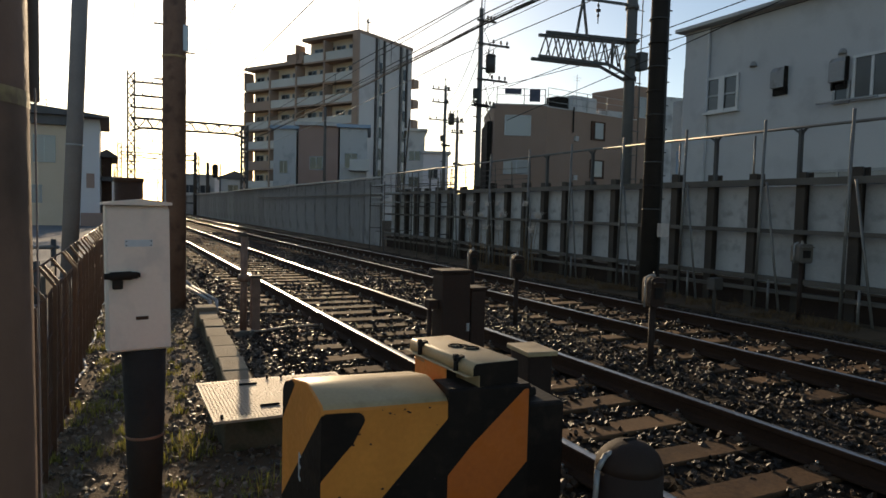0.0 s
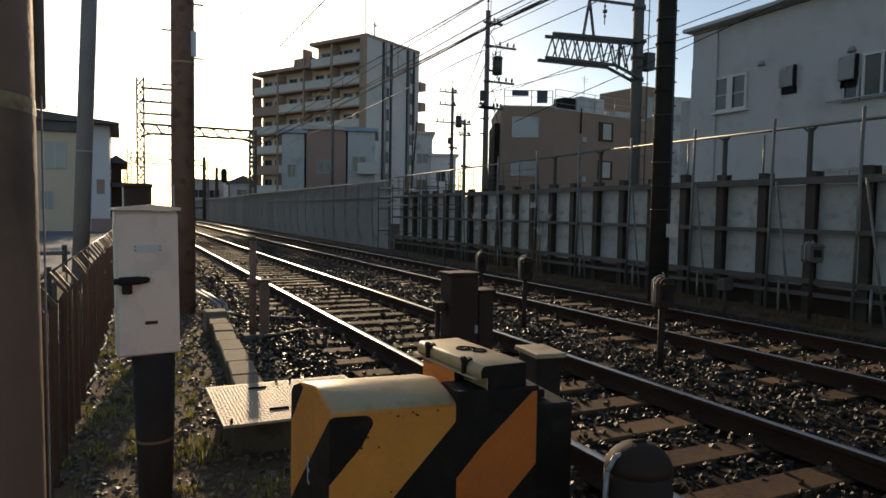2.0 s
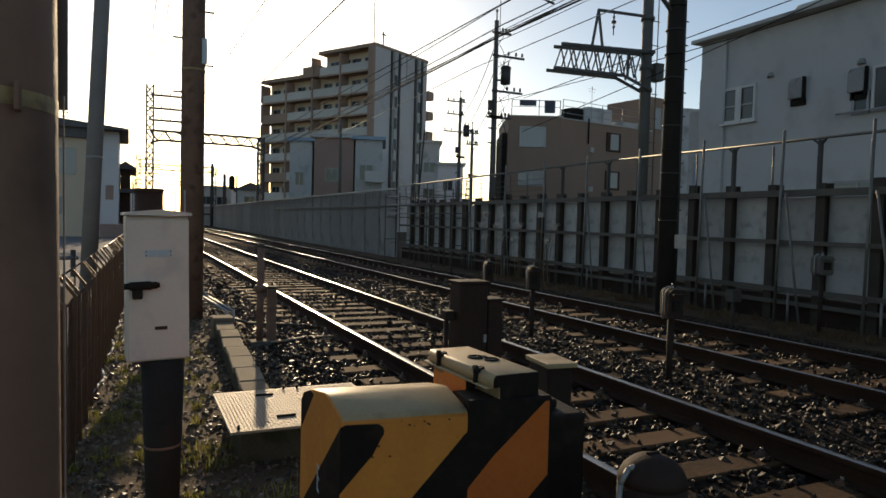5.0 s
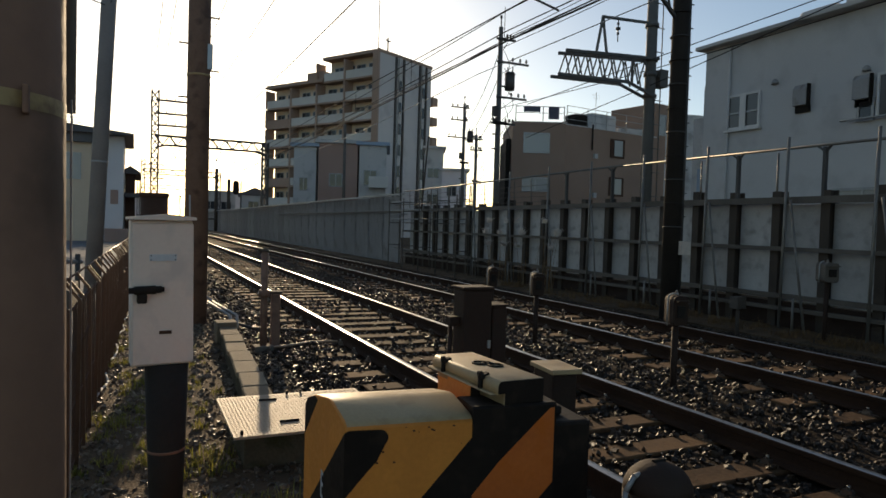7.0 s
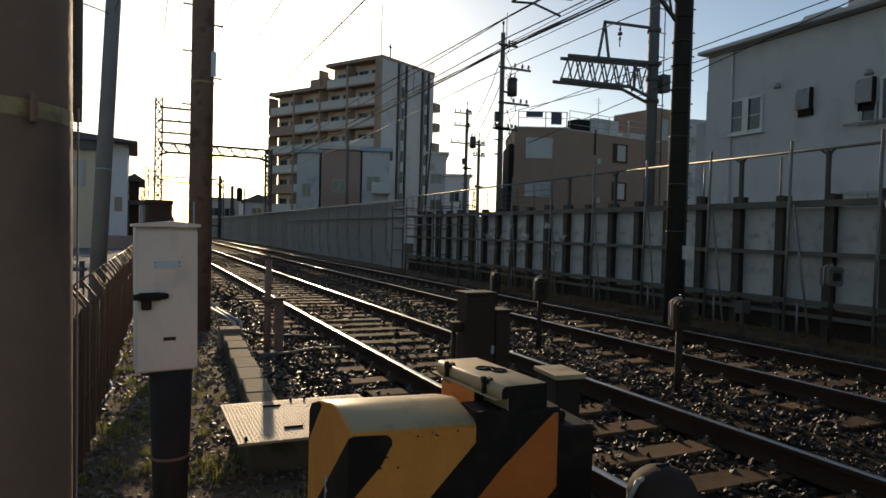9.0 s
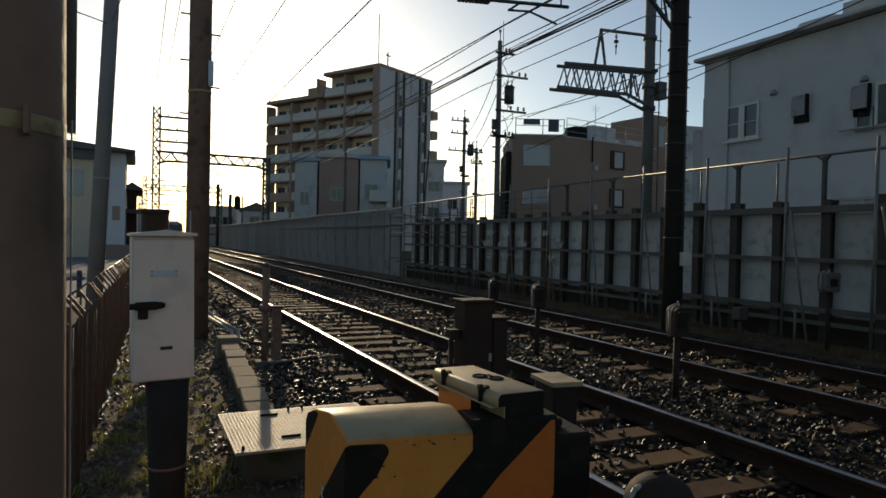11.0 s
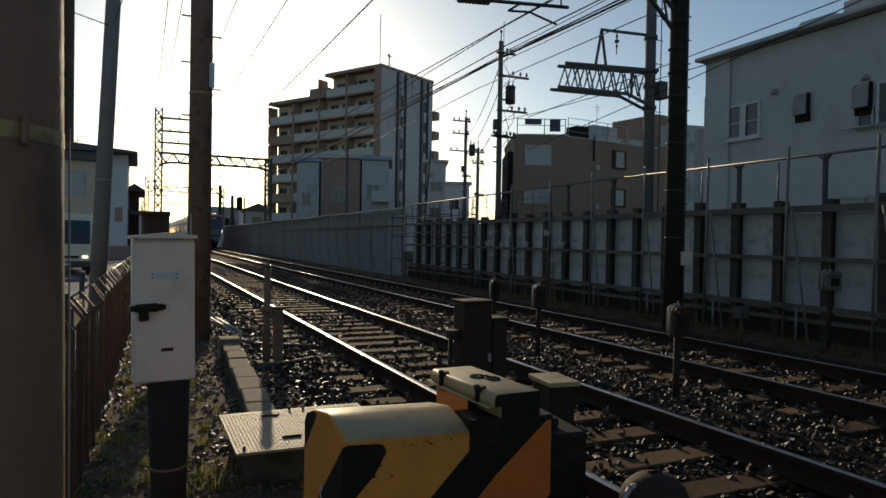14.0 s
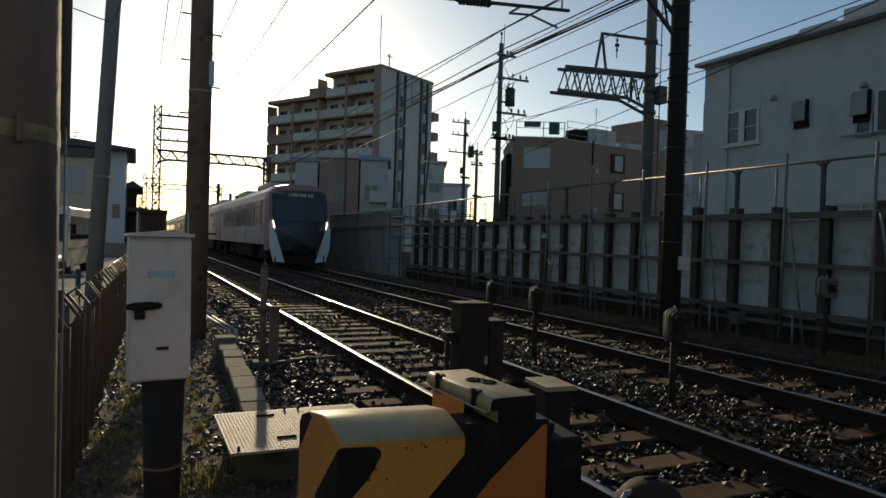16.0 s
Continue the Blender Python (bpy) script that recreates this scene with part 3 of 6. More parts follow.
def build_gate_machine():
    g = thing("crossing_gate_machine", "crossing barrier machine with yellow and black striped housing", "barrier machine", pose(0.522, 1.79, 0, 0, 0, -6))
    # local y = 0 is the painted front; the side cover flares a little towards its back
    def left_x(y):
        return -0.136 * y
    def paint(name, pts, at, material, parent, label):
        """A coat of paint: a closed outline (u, z) laid on a face by at(u, z, depth)."""
        bm = bmesh.new()
        a = [bm.verts.new(at(u, z, 0.0012)) for u, z in pts]
        b = [bm.verts.new(at(u, z, -0.001)) for u, z in pts]
        k = len(pts)
        bm.faces.new(a)
        bm.faces.new(b[::-1])
        for i in range(k):
            bm.faces.new((a[i], b[i], b[(i + 1) % k], a[(i + 1) % k]))
        bmesh.ops.recalc_face_normals(bm, faces=bm.faces[:])
        return part(name, bm, material, parent, label)
    def on_front(u, z, d):
        return (u, -d, z)
    def on_left(u, z, d):
        return (left_x(u) - d * 0.99, u - d * 0.135, z)
    prof = [(0.0, -0.1), (0.0, 0.914), (0.003, 0.923), (0.010, 0.931), (0.022, 0.937), (0.128, 0.963), (0.143, 0.9655), (0.165, 0.966), (0.30, 0.944), (0.385, 0.915), (0.402, 0.902), (0.41, 0.885), (0.41, -0.1)]
    bm = bmesh.new()
    lv = [bm.verts.new((left_x(y), y, z)) for y, z in prof]
    rv = [bm.verts.new((0.377 - 0.10 * y, y, z)) for y, z in prof]
    for i in range(len(prof)):
        k = (i + 1) % len(prof)
        f = bm.faces.new((lv[i], lv[k], rv[k], rv[i]))
        f.smooth = 0 < i < 11
        f.material_index = 1 if 2 <= i <= 8 else 0
    bm.faces.new(lv[::-1])
    bm.faces.new(rv)
    bmesh.ops.recalc_face_normals(bm, faces=bm.faces[:])
    rim = [e for e in bm.edges if (e.verts[0] in lv and e.verts[1] in lv) and min(e.verts[0].co.z, e.verts[1].co.z) > 0.5]
    bmesh.ops.bevel(bm, geom=rim, offset=0.006, segments=3, affect="EDGES", profile=0.5)
    cover = part("side_cover", bm, ("yellow", "worntop"), g, "yellow and black hooded side cover")
    arc = [(0.098 + 0.026 * math.cos(a), 0.887 + 0.024 * math.sin(a)) for a in np.linspace(-0.75, math.pi / 2, 8)]
    blob = [(-0.0012, 0.718)] + [(0.055, 0.782), (0.092, 0.822)] + arc + [(0.05, 0.9125), (0.012, 0.913), (-0.0012, 0.907)]
    paint("black_stripe", blob + [(-0.0012, 0.80)], on_front, "blackpaint", cover, "black hazard stripe with a rounded corner")
    paint("black_stripe", [(-0.0012, 0.20), (-0.0012, 0.452), (0.226, 0.704), (0.3785, 0.870), (0.3785, 0.62)], on_front, "blackpaint", cover, "")
    paint("black_stripe", [(0.0, 0.907), (0.336, 0.592), (0.405, 0.525), (0.405, 0.20), (0.0, 0.58)], on_left, "blackpaint", cover, "")
    paint("black_stripe", [(0.268, 0.934), (0.30, 0.940), (0.38, 0.914), (0.407, 0.885), (0.407, 0.790)], on_left, "blackpaint", cover, "")
    for k in range(16):
        u, z, r = rng.uniform(0.02, 0.36), 0.912 - 0.3 * rng.uniform(0, 1) ** 3, rng.uniform(0.0015, 0.0045)
        ring = [(u + r * rng.uniform(0.6, 1.5) * math.cos(a), z + r * rng.uniform(0.4, 0.9) * math.sin(a)) for a in np.linspace(0, 5.4, 7)]
        paint("paint_chip", ring, lambda a, b, d: (a, -d - 0.0006, b), "darkbrown", cover, "")
    bm = bmesh.new()
    for z in (0.655, 0.693, 0.727):
        bm_box(bm, left_x(0.2) - 0.004, left_x(0.2) - 0.0015, 0.178, 0.203, z, z + 0.008)
    bm_box(bm, left_x(0.2) - 0.004, left_x(0.2) - 0.0015, 0.203, 0.211, 0.655, 0.735)
    part("pale_marks", bm, "labelblue", cover, "worn pale marks")
    # main housing with its orange stripe
    bm = bmesh.new()
    bm_prism(bm, [(0.0, -0.1), (0.0, 0.950), (0.008, 0.957), (0.13, 0.957), (0.145, 0.950), (0.145, -0.1)], "x", 0.379, 0.653)
    housing = part("main_housing", bm, "blackpaint", g, "black main housing with an orange stripe")
    bm = bmesh.new()
    bm_box(bm, 0.425, 0.640, 0.146, 0.47, -0.1, 0.983)
    bm.normal_update()
    for f in bm.faces:
        f.material_index = 1 if f.normal.x < -0.7 else 0
    part("rear_housing", bm, ("blackpaint", "yellow"), g, "black rear housing with a yellow side")
    paint("orange_stripe", [(0.646, 0.942), (0.632, 0.942), (0.464, 0.787), (0.382, 0.695), (0.382, 0.44), (0.646, 0.712)], on_front, "orange", housing, "faded orange hazard stripe")
    turn = pose(0.506, 0.2295, 0.03, 0, 0, 8.5)
    bm = bmesh.new()
    bm_box(bm, -0.098, 0.086, -0.205, 0.232, 0.954, 0.960)
    soften(bm, 0.003, 1)
    bm.transform(turn)
    part("housing_flange", bm, "worntop", g, "bright edged flange under the lid")
    bm = bmesh.new()
    bm_prism(bm, [(-0.084, 0.9605), (-0.084, 0.984), (-0.081, 0.993), (-0.074, 0.999), (-0.068, 1.0), (0.077, 1.0), (0.081, 0.997), (0.083, 0.991), (0.083, 0.925), (-0.06, 0.925), (-0.06, 0.9605)], "y", -0.220, 0.220)
    bmesh.ops.bevel(bm, geom=[e for e in bm.edges if abs(e.verts[0].co.y - e.verts[1].co.y) < 1e-4], offset=0.004, segments=2, affect="EDGES", profile=0.5)
    for f in bm.faces:
        f.smooth = abs(f.normal.y) < 0.3
        # front and right faces black: dark paint together with their shade
        f.material_index = 1 if f.normal.y < -0.6 or f.normal.x > 0.6 else 0
    bm.transform(turn)
    lid = part("lid", bm, ("worntop", "blackpaint"), g, "worn cream lid, front and right faces black as paint and shade")
    bm = bmesh.new()
    for i in range(14):
        a0, a1 = i / 14 * 6.283, (i + 1) / 14 * 6.283
        for cx, cy, rr in ((0.0, 0.03, 0.026), (0.03, -0.02, 0.024), (0.02, 0.02, 0.017)):
            bm_rod(bm, (cx + rr * math.cos(a0), cy + rr * math.sin(a0), 1.002), (cx + rr * math.cos(a1), cy + rr * math.sin(a1), 1.002), 0.0035, n=5)
    bm.transform(turn)
    part("lid_emblem", bm, "black", lid, "dark raised ring marks")
    for y in (0.125, -0.125):
        bm = bmesh.new()
        bm_rod(bm, (-0.090, y, 0.960), (-0.090, y, 0.992), 0.008, n=10)
        bm_bar(bm, (-0.088, y - 0.016, 0.998), (-0.088, y + 0.016, 1.003), 0.010, 0.014)
        bm_dome(bm, (-0.088, y, 0.992), 0.011, 0.022, 10, 3)
        bm_bar(bm, (-0.094, y, 0.996), (-0.064, y, 1.004), 0.020, 0.009)
        bm.transform(turn)
        part("lid_clamp", bm, "black", g, "black wing clamp")
    box_part("arm_bracket", (0.655, 0.795, 0.03, 0.42, -0.1, 0.885), "blackpaint", g, "black arm bracket", 0.012)
    box_part("bracket_cap", (0.66, 0.73, 0.10, 0.36, 0.886, 0.915), "black", g, "", 0.008)
    box_part("rear_box", (0.885, 0.99, 0.455, 0.62, 0.2, 0.932), "darkbrown", g, "dark box with a flat lid", 0.008)
    box_part("rear_box_lid", (0.872, 1.003, 0.438, 0.634, 0.933, 0.952), "worntop", g, "", 0.004)
    d = thing("weight_cover", "scuffed dark domed counterweight cover beside the barrier machine", "counterweight", pose(1.38, 1.5, 0))
    bm = bmesh.new()
    bm_rod(bm, (0, 0, -0.05), (0, 0, 0.74), 0.105, 0.1, n=24)
    bm_dome(bm, (0, 0, 0.74), 0.1, 0.085, 24, 6)
    part("shell", bm, "darkbrown", d)
    rods_part("eye_bolt", [((-0.02, 0, 0.822), (0.02, 0, 0.822), 0.008)], "black", d)
    rods_part("cable_hoop", [((-0.125, 0.0, 0.62), (-0.118, 0, 0.75), 0.008), ((-0.118, 0, 0.75), (-0.09, 0, 0.79), 0.008), ((-0.09, 0, 0.79), (-0.06, 0, 0.795), 0.008)], "steel", d, "thin bright cable hoop", 8)
    k = thing("mushroom_bolt", "small pale round bolt head by the barrier machine", "bolt", pose(0.56, 1.66, 0))
    bm = bmesh.new()
    bm_rod(bm, (0, 0, -0.05), (0, 0, 0.665), 0.03, n=12)
    bm_dome(bm, (0, 0, 0.665), 0.036, 0.03, 14, 4)
    part("head", bm, "worntop", k)


def sensor_post(x, y, h, w, grp, label, head_paint="darkbrown"):
    """A round-shouldered detector head on a slim post, with a cable hoop over its shoulder."""
    s = thing("detector_post", label, "track detector", pose(x, y, 0, 0, 0, -20), grp)
    rods_part("post", [((0, 0, -0.15), (0, 0, h - 0.25), 0.032)], "darkbrown", s, "", 12)
    bm = bmesh.new()
    prof = [(-w, h - 0.26), (-w * 0.8, h - 0.29), (w * 0.8, h - 0.29), (w, h - 0.26), (w, h - 0.03)]
    prof += [(w - 0.02, h - 0.008)] + [(-w + 0.06 - 0.06 * math.sin(a), h - 0.06 + 0.06 * math.cos(a)) for a in np.linspace(0, math.pi / 2, 5)]
    bm_prism(bm, prof, "y", -0.11, 0.11)
    soften(bm, 0.008, 1)
    head = part("head", bm, head_paint, s, "round-shouldered head")
    box_part("visor", (-w * 0.8, w * 0.8, -0.17, -0.112, h - 0.06, h - 0.045), head_paint, head)
    rods_part("top_bolt", [((0, 0, h - 0.01), (0, 0, h + 0.02), 0.02), ((0, 0, h + 0.02), (0, 0, h + 0.045), 0.01)], "clip", head, "", 8)
    arc = [(-w - 0.012 + 0.065 - 0.065 * math.cos(a), 0.0, h - 0.05 + 0.065 * math.sin(a)) for a in np.linspace(0, math.pi / 2, 6)]
    hoop = [((-w - 0.012, 0, h - 0.3), arc[0])] + list(zip(arc, arc[1:]))
    rods_part("cable_hoop", [(p, q, 0.009) for p, q in hoop], "steel", head, "thin bright cable hoop", 8)
    box_part("lens_hood", (-w * 0.5, w * 0.5, -0.135, -0.112, h - 0.21, h - 0.1), "black", head, "", 0.004)


def build_posts():
    p = thing("marker_post", "slim rusty post with a small knob beside the rail", "marker post", pose(1.35, 7.85, 0))
    rods_part("post", [((0, 0, -0.05), (0, 0, 1.14), 0.040), ((0, 0, 0.62), (0, 0, 0.70), 0.062)], "polebrown", p, "", 12)
    bm = bmesh.new()
    bm_dome(bm, (0, 0, 1.135), 0.046, 0.05, 12, 4)
    part("knob", bm, "darkpole", p)
    box_part("foot", (-0.11, 0.11, -0.1, 0.1, -0.02, 0.06), "concrete", p, "", 0.01)
    p = thing("marker_post", "short dark rusty post beside the rail", "marker post", pose(1.49, 7.9, 0))
    box_part("post", (-0.05, 0.05, -0.05, 0.05, -0.05, 0.65), "polebrown", p, "", 0.008)
    box_part("cap", (-0.06, 0.06, -0.06, 0.06, 0.651, 0.68), "darkpole", p, "", 0.006)
    j = thing("junction_box", "dark brown upright junction box standing by the track", "junction box", pose(1.97, 3.84, 0))
    box_part("body", (-0.10, 0.10, -0.08, 0.08, -0.1, 1.09), "darkbrown", j, "", 0.01)
    box_part("lid", (-0.112, 0.112, -0.092, 0.092, 1.091, 1.112), "darkbrown", j, "", 0.008)
    box_part("side_box", (0.115, 0.225, -0.06, 0.10, -0.1, 0.975), "darkbrown", j, "narrower dark side box", 0.01)
    box_part("side_lid", (0.114, 0.235, -0.07, 0.11, 0.976, 0.995), "darkbrown", j, "", 0.006)
    box_part("latch", (0.07, 0.09, -0.092, -0.082, 0.72, 0.77), "steel", j)
    box_part("cable_entry", (-0.17, -0.101, -0.03, 0.05, 0.86, 0.92), "darkbrown", j, "", 0.008)
    rods_part("gland", [((-0.15, 0.01, 0.1), (-0.15, 0.01, 0.86), 0.016)], "darkbrown", j)
    grp = "detector posts along the tracks"
    sensor_post(4.75, 4.93, 0.90, 0.072, grp, "brownish grey hooded detector head on a rusty post between the tracks")
    sensor_post(4.75, 7.4, 0.93, 0.075, grp, "brown hooded detector head on a post between the tracks")
    sensor_post(4.75, 8.6, 0.92, 0.06, grp, "small detector head on a post between the tracks")
    sensor_post(9.2, 6.55, 1.14, 0.11, grp, "large grey detector head on a rusty post near the wall", "waling")
    b = thing("trackside_box", "small pale box on a low post near the wall", "trackside box", pose(8.9, 7.85, 0))
    rods_part("post", [((0, 0, -0.15), (0, 0, 0.3), 0.03)], "darkpole", b)
    box_part("body", (-0.1, 0.1, -0.08, 0.08, 0.301, 0.5), "sensorgrey", b, "", 0.012)


def build_near_mast():
    c = thing("crossing_mast", "thick brown crossing mast with a faded yellow band and conduit", "mast", pose(-0.197, 0.94, 0))
    bm = bmesh.new()
    bm_rod(bm, (0.001, 0, -0.1), (-0.0086, 0, 3.0), 0.1265, 0.1023, n=36)
    part("shaft", bm, "mastbrown", c)
    bm = bmesh.new()
    bm_rod(bm, (-0.0043, 0, 1.597), (-0.0044, 0, 1.6155), 0.1139, 0.1137, n=48)
    bmesh.ops.delete(bm, geom=[f for f in bm.faces if len(f.verts) > 4], context="FACES_ONLY")
    band = part("band", bm, "yellowband", c, "faded yellow band")
    box_part("band_clasp", (0.076, 0.082, -0.094, -0.078, 1.590, 1.621), "mastbrown", band, "", 0.002)
    rods_part("conduit", [((0.1095, 0.043, 1.612), (0.105, 0.043, 3.0), 0.0068)], "lilac", c, "grey conduit pipe", 10)
    rods_part("cable", [((0.1235, 0.022, -0.05), (0.1125, 0.025, 1.626), 0.0012)], "lilac", c, "thin pale cable", 6)


def build_left_poles():
    p = thing("trackside_pole", "tall reddish brown weathered pole beside the track", "pole", pose(0.78, 10.15, 0))
    bm = bmesh.new()
    bm_rod(bm, (0, 0, -0.2), (0.0, 0, 9.0), 0.165, 0.14, n=20)
    part("shaft", bm, "polebrown", p)
    for z in (1.5, 3.6, 4.35, 5.0, 5.7):
        rods_part("step_bolt", [((0.13, 0, z), (0.27, 0, z), 0.012)], "darksteel", p, "", 6)
        rods_part("step_bolt", [((-0.13, 0, z - 0.4), (-0.27, 0, z - 0.4), 0.012)], "darksteel", p, "", 6)
    box_part("pale_plate", (0.1, 0.17, -0.13, -0.08, 3.6, 3.95), "labelblue", p, "small pale plate")
    bm = bmesh.new()
    bm_rod(bm, (0, 0, 3.50), (0, 0, 3.53), 0.162, n=20)
    part("band", bm, "yellowband", p, "thin yellow band")
    p = thing("leaning_pole", "pale concrete pole leaning slightly beside the road", "pole", pose(-0.87, 17.0, -0.2, 0, 2.3, 0))
    bm = bmesh.new()
    bm_rod(bm, (0, 0, -0.3), (0, 0, 10), 0.175, 0.15, n=20)
    part("shaft", bm, "lilac", p)
    rods_part("strap", [((0, 0, 2.9), (0, 0, 2.94), 0.178)], "steel", p, "", 20)


def build_fence():
    f = thing("mesh_fence", "rusty welded mesh fence with bent tops along the road", "fence")
    def fx(y):
        return -0.36 + (y - 3.0) * 0.028
    bm = bmesh.new()
    bm_rod(bm, (0, 0, -0.12), (0, 0, 0.97), 0.0045, n=5)
    wire = mesh_of("bar", bm, "fencewire")
    for k in range(232):
        y = 2.6 + k * 0.064
        shared("bar", wire, f, pose(fx(y) + rng.uniform(-0.003, 0.003), y, 0, 0, rng.uniform(-0.4, 0.4)))
    for z, o in ((0.06, 0.006), (0.40, 0.006), (0.72, 0.006), (0.965, 0.006)):
        rods_part("rail_wire", [((fx(2.6) + o, 2.6, z), (fx(17.5) + o, 17.5, z), 0.005)], "fencewire", f, "", 6)
    bm = bmesh.new()
    bm_bar(bm, (0, 0, -0.2), (0, 0, 0.99), 0.022, 0.018)
    bm_bar(bm, (0, 0, 0.985), (-0.085, 0, 1.10), 0.022, 0.018)
    post = mesh_of("post", bm, "fencepost")
    for y in np.arange(2.75, 17.5, 0.42):
        shared("post", post, f, pose(fx(y) + 0.016, y, rng.uniform(-0.01, 0.01), 0, rng.uniform(-1.2, 1.2)))
    rods_part("top_wire", [((fx(2.6) - 0.07, 2.6, 1.095), (fx(17.5) - 0.07, 17.5, 1.095), 0.007)], "fencepost", f, "", 6)
    g = thing("guard_rail", "grey pipe guard rail with posts beside the road", "guard rail")
    rods_part("rail", [((-3.2, 13.8, 0.62), (-0.98, 15.4, 0.56), 0.045)], "steel", g)
    for x, y in ((-3.1, 13.87), (-1.05, 15.35)):
        rods_part("post", [((x, y, -0.3), (x, y, 0.72), 0.05)], "darksteel", g)
    b = thing("bollard", "short dark bollard at the road edge", "bollard", pose(-1.1, 12.6, 0))
    rods_part("post", [((0, 0, -0.3), (0, 0, 0.50), 0.055)], "darksteel", b, "", 14)
    k = thing("concrete_block", "pale sunlit concrete kerb block beside the road", "kerb")
    box_part("block", (-2.4, -1.0, 12.9, 14.9, -0.3, 0.22), "concrete", k, "", 0.03)


# ---- wall on the far side of the tracks ----
def build_wall():
    w = thing("wall_east", "temporary wall of grey panels between dark steel piles", "wall", kind="structure")
    bm = bmesh.new()
    for s in (-1, 1):
        bm_box(bm, s * 0.09 - 0.012, s * 0.09 + 0.012, -0.078, 0.078, -0.2, 2.28)
    bm_box(bm, -0.078, 0.078, -0.008, 0.008, -0.2, 2.28)
    pile = mesh_of("pile", bm, "pile")
    bm = bmesh.new()
    bm_box(bm, -0.02, 0.02, -0.41, 0.41, 0.42, 2.06)
    soften(bm, 0.006, 1)
    panel = mesh_of("panel", bm, "panel")
    y = 0.83
    while y < 24.4:
        shared("pile", pile, w, pose(10.0, y, rng.uniform(-0.04, 0.05)))
        shared("panel", panel, w, pose(10.09 + rng.uniform(-0.008, 0.008), y + 0.45, rng.uniform(-0.02, 0.02)))
        y += 0.90
    for z, x, h in ((2.10, 9.86, 0.055), (1.29, 9.86, 0.035), (0.50, 9.86, 0.04), (0.30, 9.80, 0.03)):
        box_part("waling", (x - 0.05, x + 0.05, 1.0, 25.2, z - h, z + h), "waling", w)
    box_part("base_board", (9.93, 9.985, 1.0, 25.2, -0.1, 0.40), "darkbrown", w, "dark boards at the foot")
    rods_part("top_rail", [((9.9, 1.0, 2.97), (9.9, 12.0, 2.97), 0.025)], "tube", w)
    rods_part("top_rail", [((9.9, 12.0, 2.98), (9.82, 25.2, 2.86), 0.025)], "tube", w, "pale pipe rail")
    for y in (2.8, 4.4, 6.25, 7.74, 9.45, 11.2, 13.0, 14.8, 16.8, 19.0):
        rods_part("scaffold_tube", [((9.72, y, -0.1), (9.78, y, 3.14), 0.024)], "tube", w, "pale scaffold tube", 8)
        rods_part("brace", [((9.72, y - 0.12, 2.1), (9.62, y - 0.55, -0.05), 0.02)], "tube", w, "", 8)
        rods_part("foot_tube", [((9.62, y - 0.33, -0.08), (9.62, y - 0.33, 0.5), 0.02)], "tube", w, "", 8)
    for y in (3.9, 5.55, 7.19, 8.87, 10.6, 12.4, 14.2):
        bm = bmesh.new()
        bm_bar(bm, (9.93, y, 2.15), (9.93, y, 2.94), 0.07, 0.05)
        bm_bar(bm, (9.93, y, 2.86), (9.9, y - 0.13, 2.97), 0.03, 0.03)
        bm_bar(bm, (9.93, y, 2.86), (9.9, y + 0.13, 2.97), 0.03, 0.03)
        part("rail_post", bm, "darksteel", w)
    for y in (4.6, 6.4, 8.09, 9.8):
        rods_part("net_post", [((9.98, y, 2.1), (9.98, y, 2.92), 0.018)], "tube", w, "", 6)
    # wire netting between the wall's top and the pipe rail
    for y in np.arange(15.0, 25.1, 0.9):
        rods_part("net_post", [((9.96, y, 2.1), (9.93, y, 2.90 - (y - 12) * 0.006), 0.014)], "waling", w, "", 6)
    for z in (2.25, 2.4, 2.55, 2.7):
        rods_part("net_wire", [((9.95, 15.0, z), (9.93, 25.1, z), 0.006)], "waling", w, "", 5)
    # long sheet fence that carries on down the line
    s = thing("sheet_fence", "long dark grey sheet metal fence along the railway", "fence", kind="structure")
    bm = bmesh.new()
    bm_box(bm, -0.02, 0.02, -0.99, 0.99, -0.2, 2.70)
    for i in range(10):
        bm_box(bm, -0.04, -0.02, -0.95 + i * 0.2, -0.87 + i * 0.2, -0.1, 2.68)
    bm_box(bm, -0.075, -0.04, -0.99, -0.93, -0.1, 2.69)
    sheet = mesh_of("sheet", bm, "sheet")
    y = 26.3
    while y < 150:
        shared("sheet", sheet, s, pose(9.72 + (y - 23) * 0.006, y, rng.uniform(-0.02, 0.02)))
        y += 2.0
    box_part("cap_rail", (9.66, 9.84, 25.25, 60, 2.72, 2.80), "steel", s, "bright metal capping")
    box_part("cap_rail", (9.88, 10.02, 60, 110, 2.72, 2.80), "steel", s, "bright metal capping")
    box_part("waling", (9.60, 9.66, 25.25, 50, 2.02, 2.09), "waling", s)
    g = thing("scaffold_frame", "open scaffold frame of pale tubes against the wall", "scaffold")
    for y in np.arange(18.6, 25.0, 1.5):
        for x in (9.42, 8.98):
            rods_part("upright", [((x, y, -0.1), (x, y, 2.5 if x < 9.2 else 2.8), 0.02)], "waling", g, "", 8)
        for z in (0.75, 1.6, 2.35):
            rods_part("transom", [((8.95, y, z), (9.46, y, z), 0.016)], "waling", g, "", 8)
    for z in (0.6, 1.75, 2.3):
        rods_part("ledger", [((9.45, 18.4, z), (9.45, 25.2, z), 0.016)], "waling", g, "", 8)
    for y0, y1, z in ((22.3, 24.7, 2.05), (22.4, 24.6, 1.72), (23.6, 25.0, 1.9), (23.2, 24.6, 2.36)):
        box_part("stacked_tube", (9.05, 9.35, y0, y1, z, z + 0.045), "steel", g, "bright stacked tubes", 0.012)


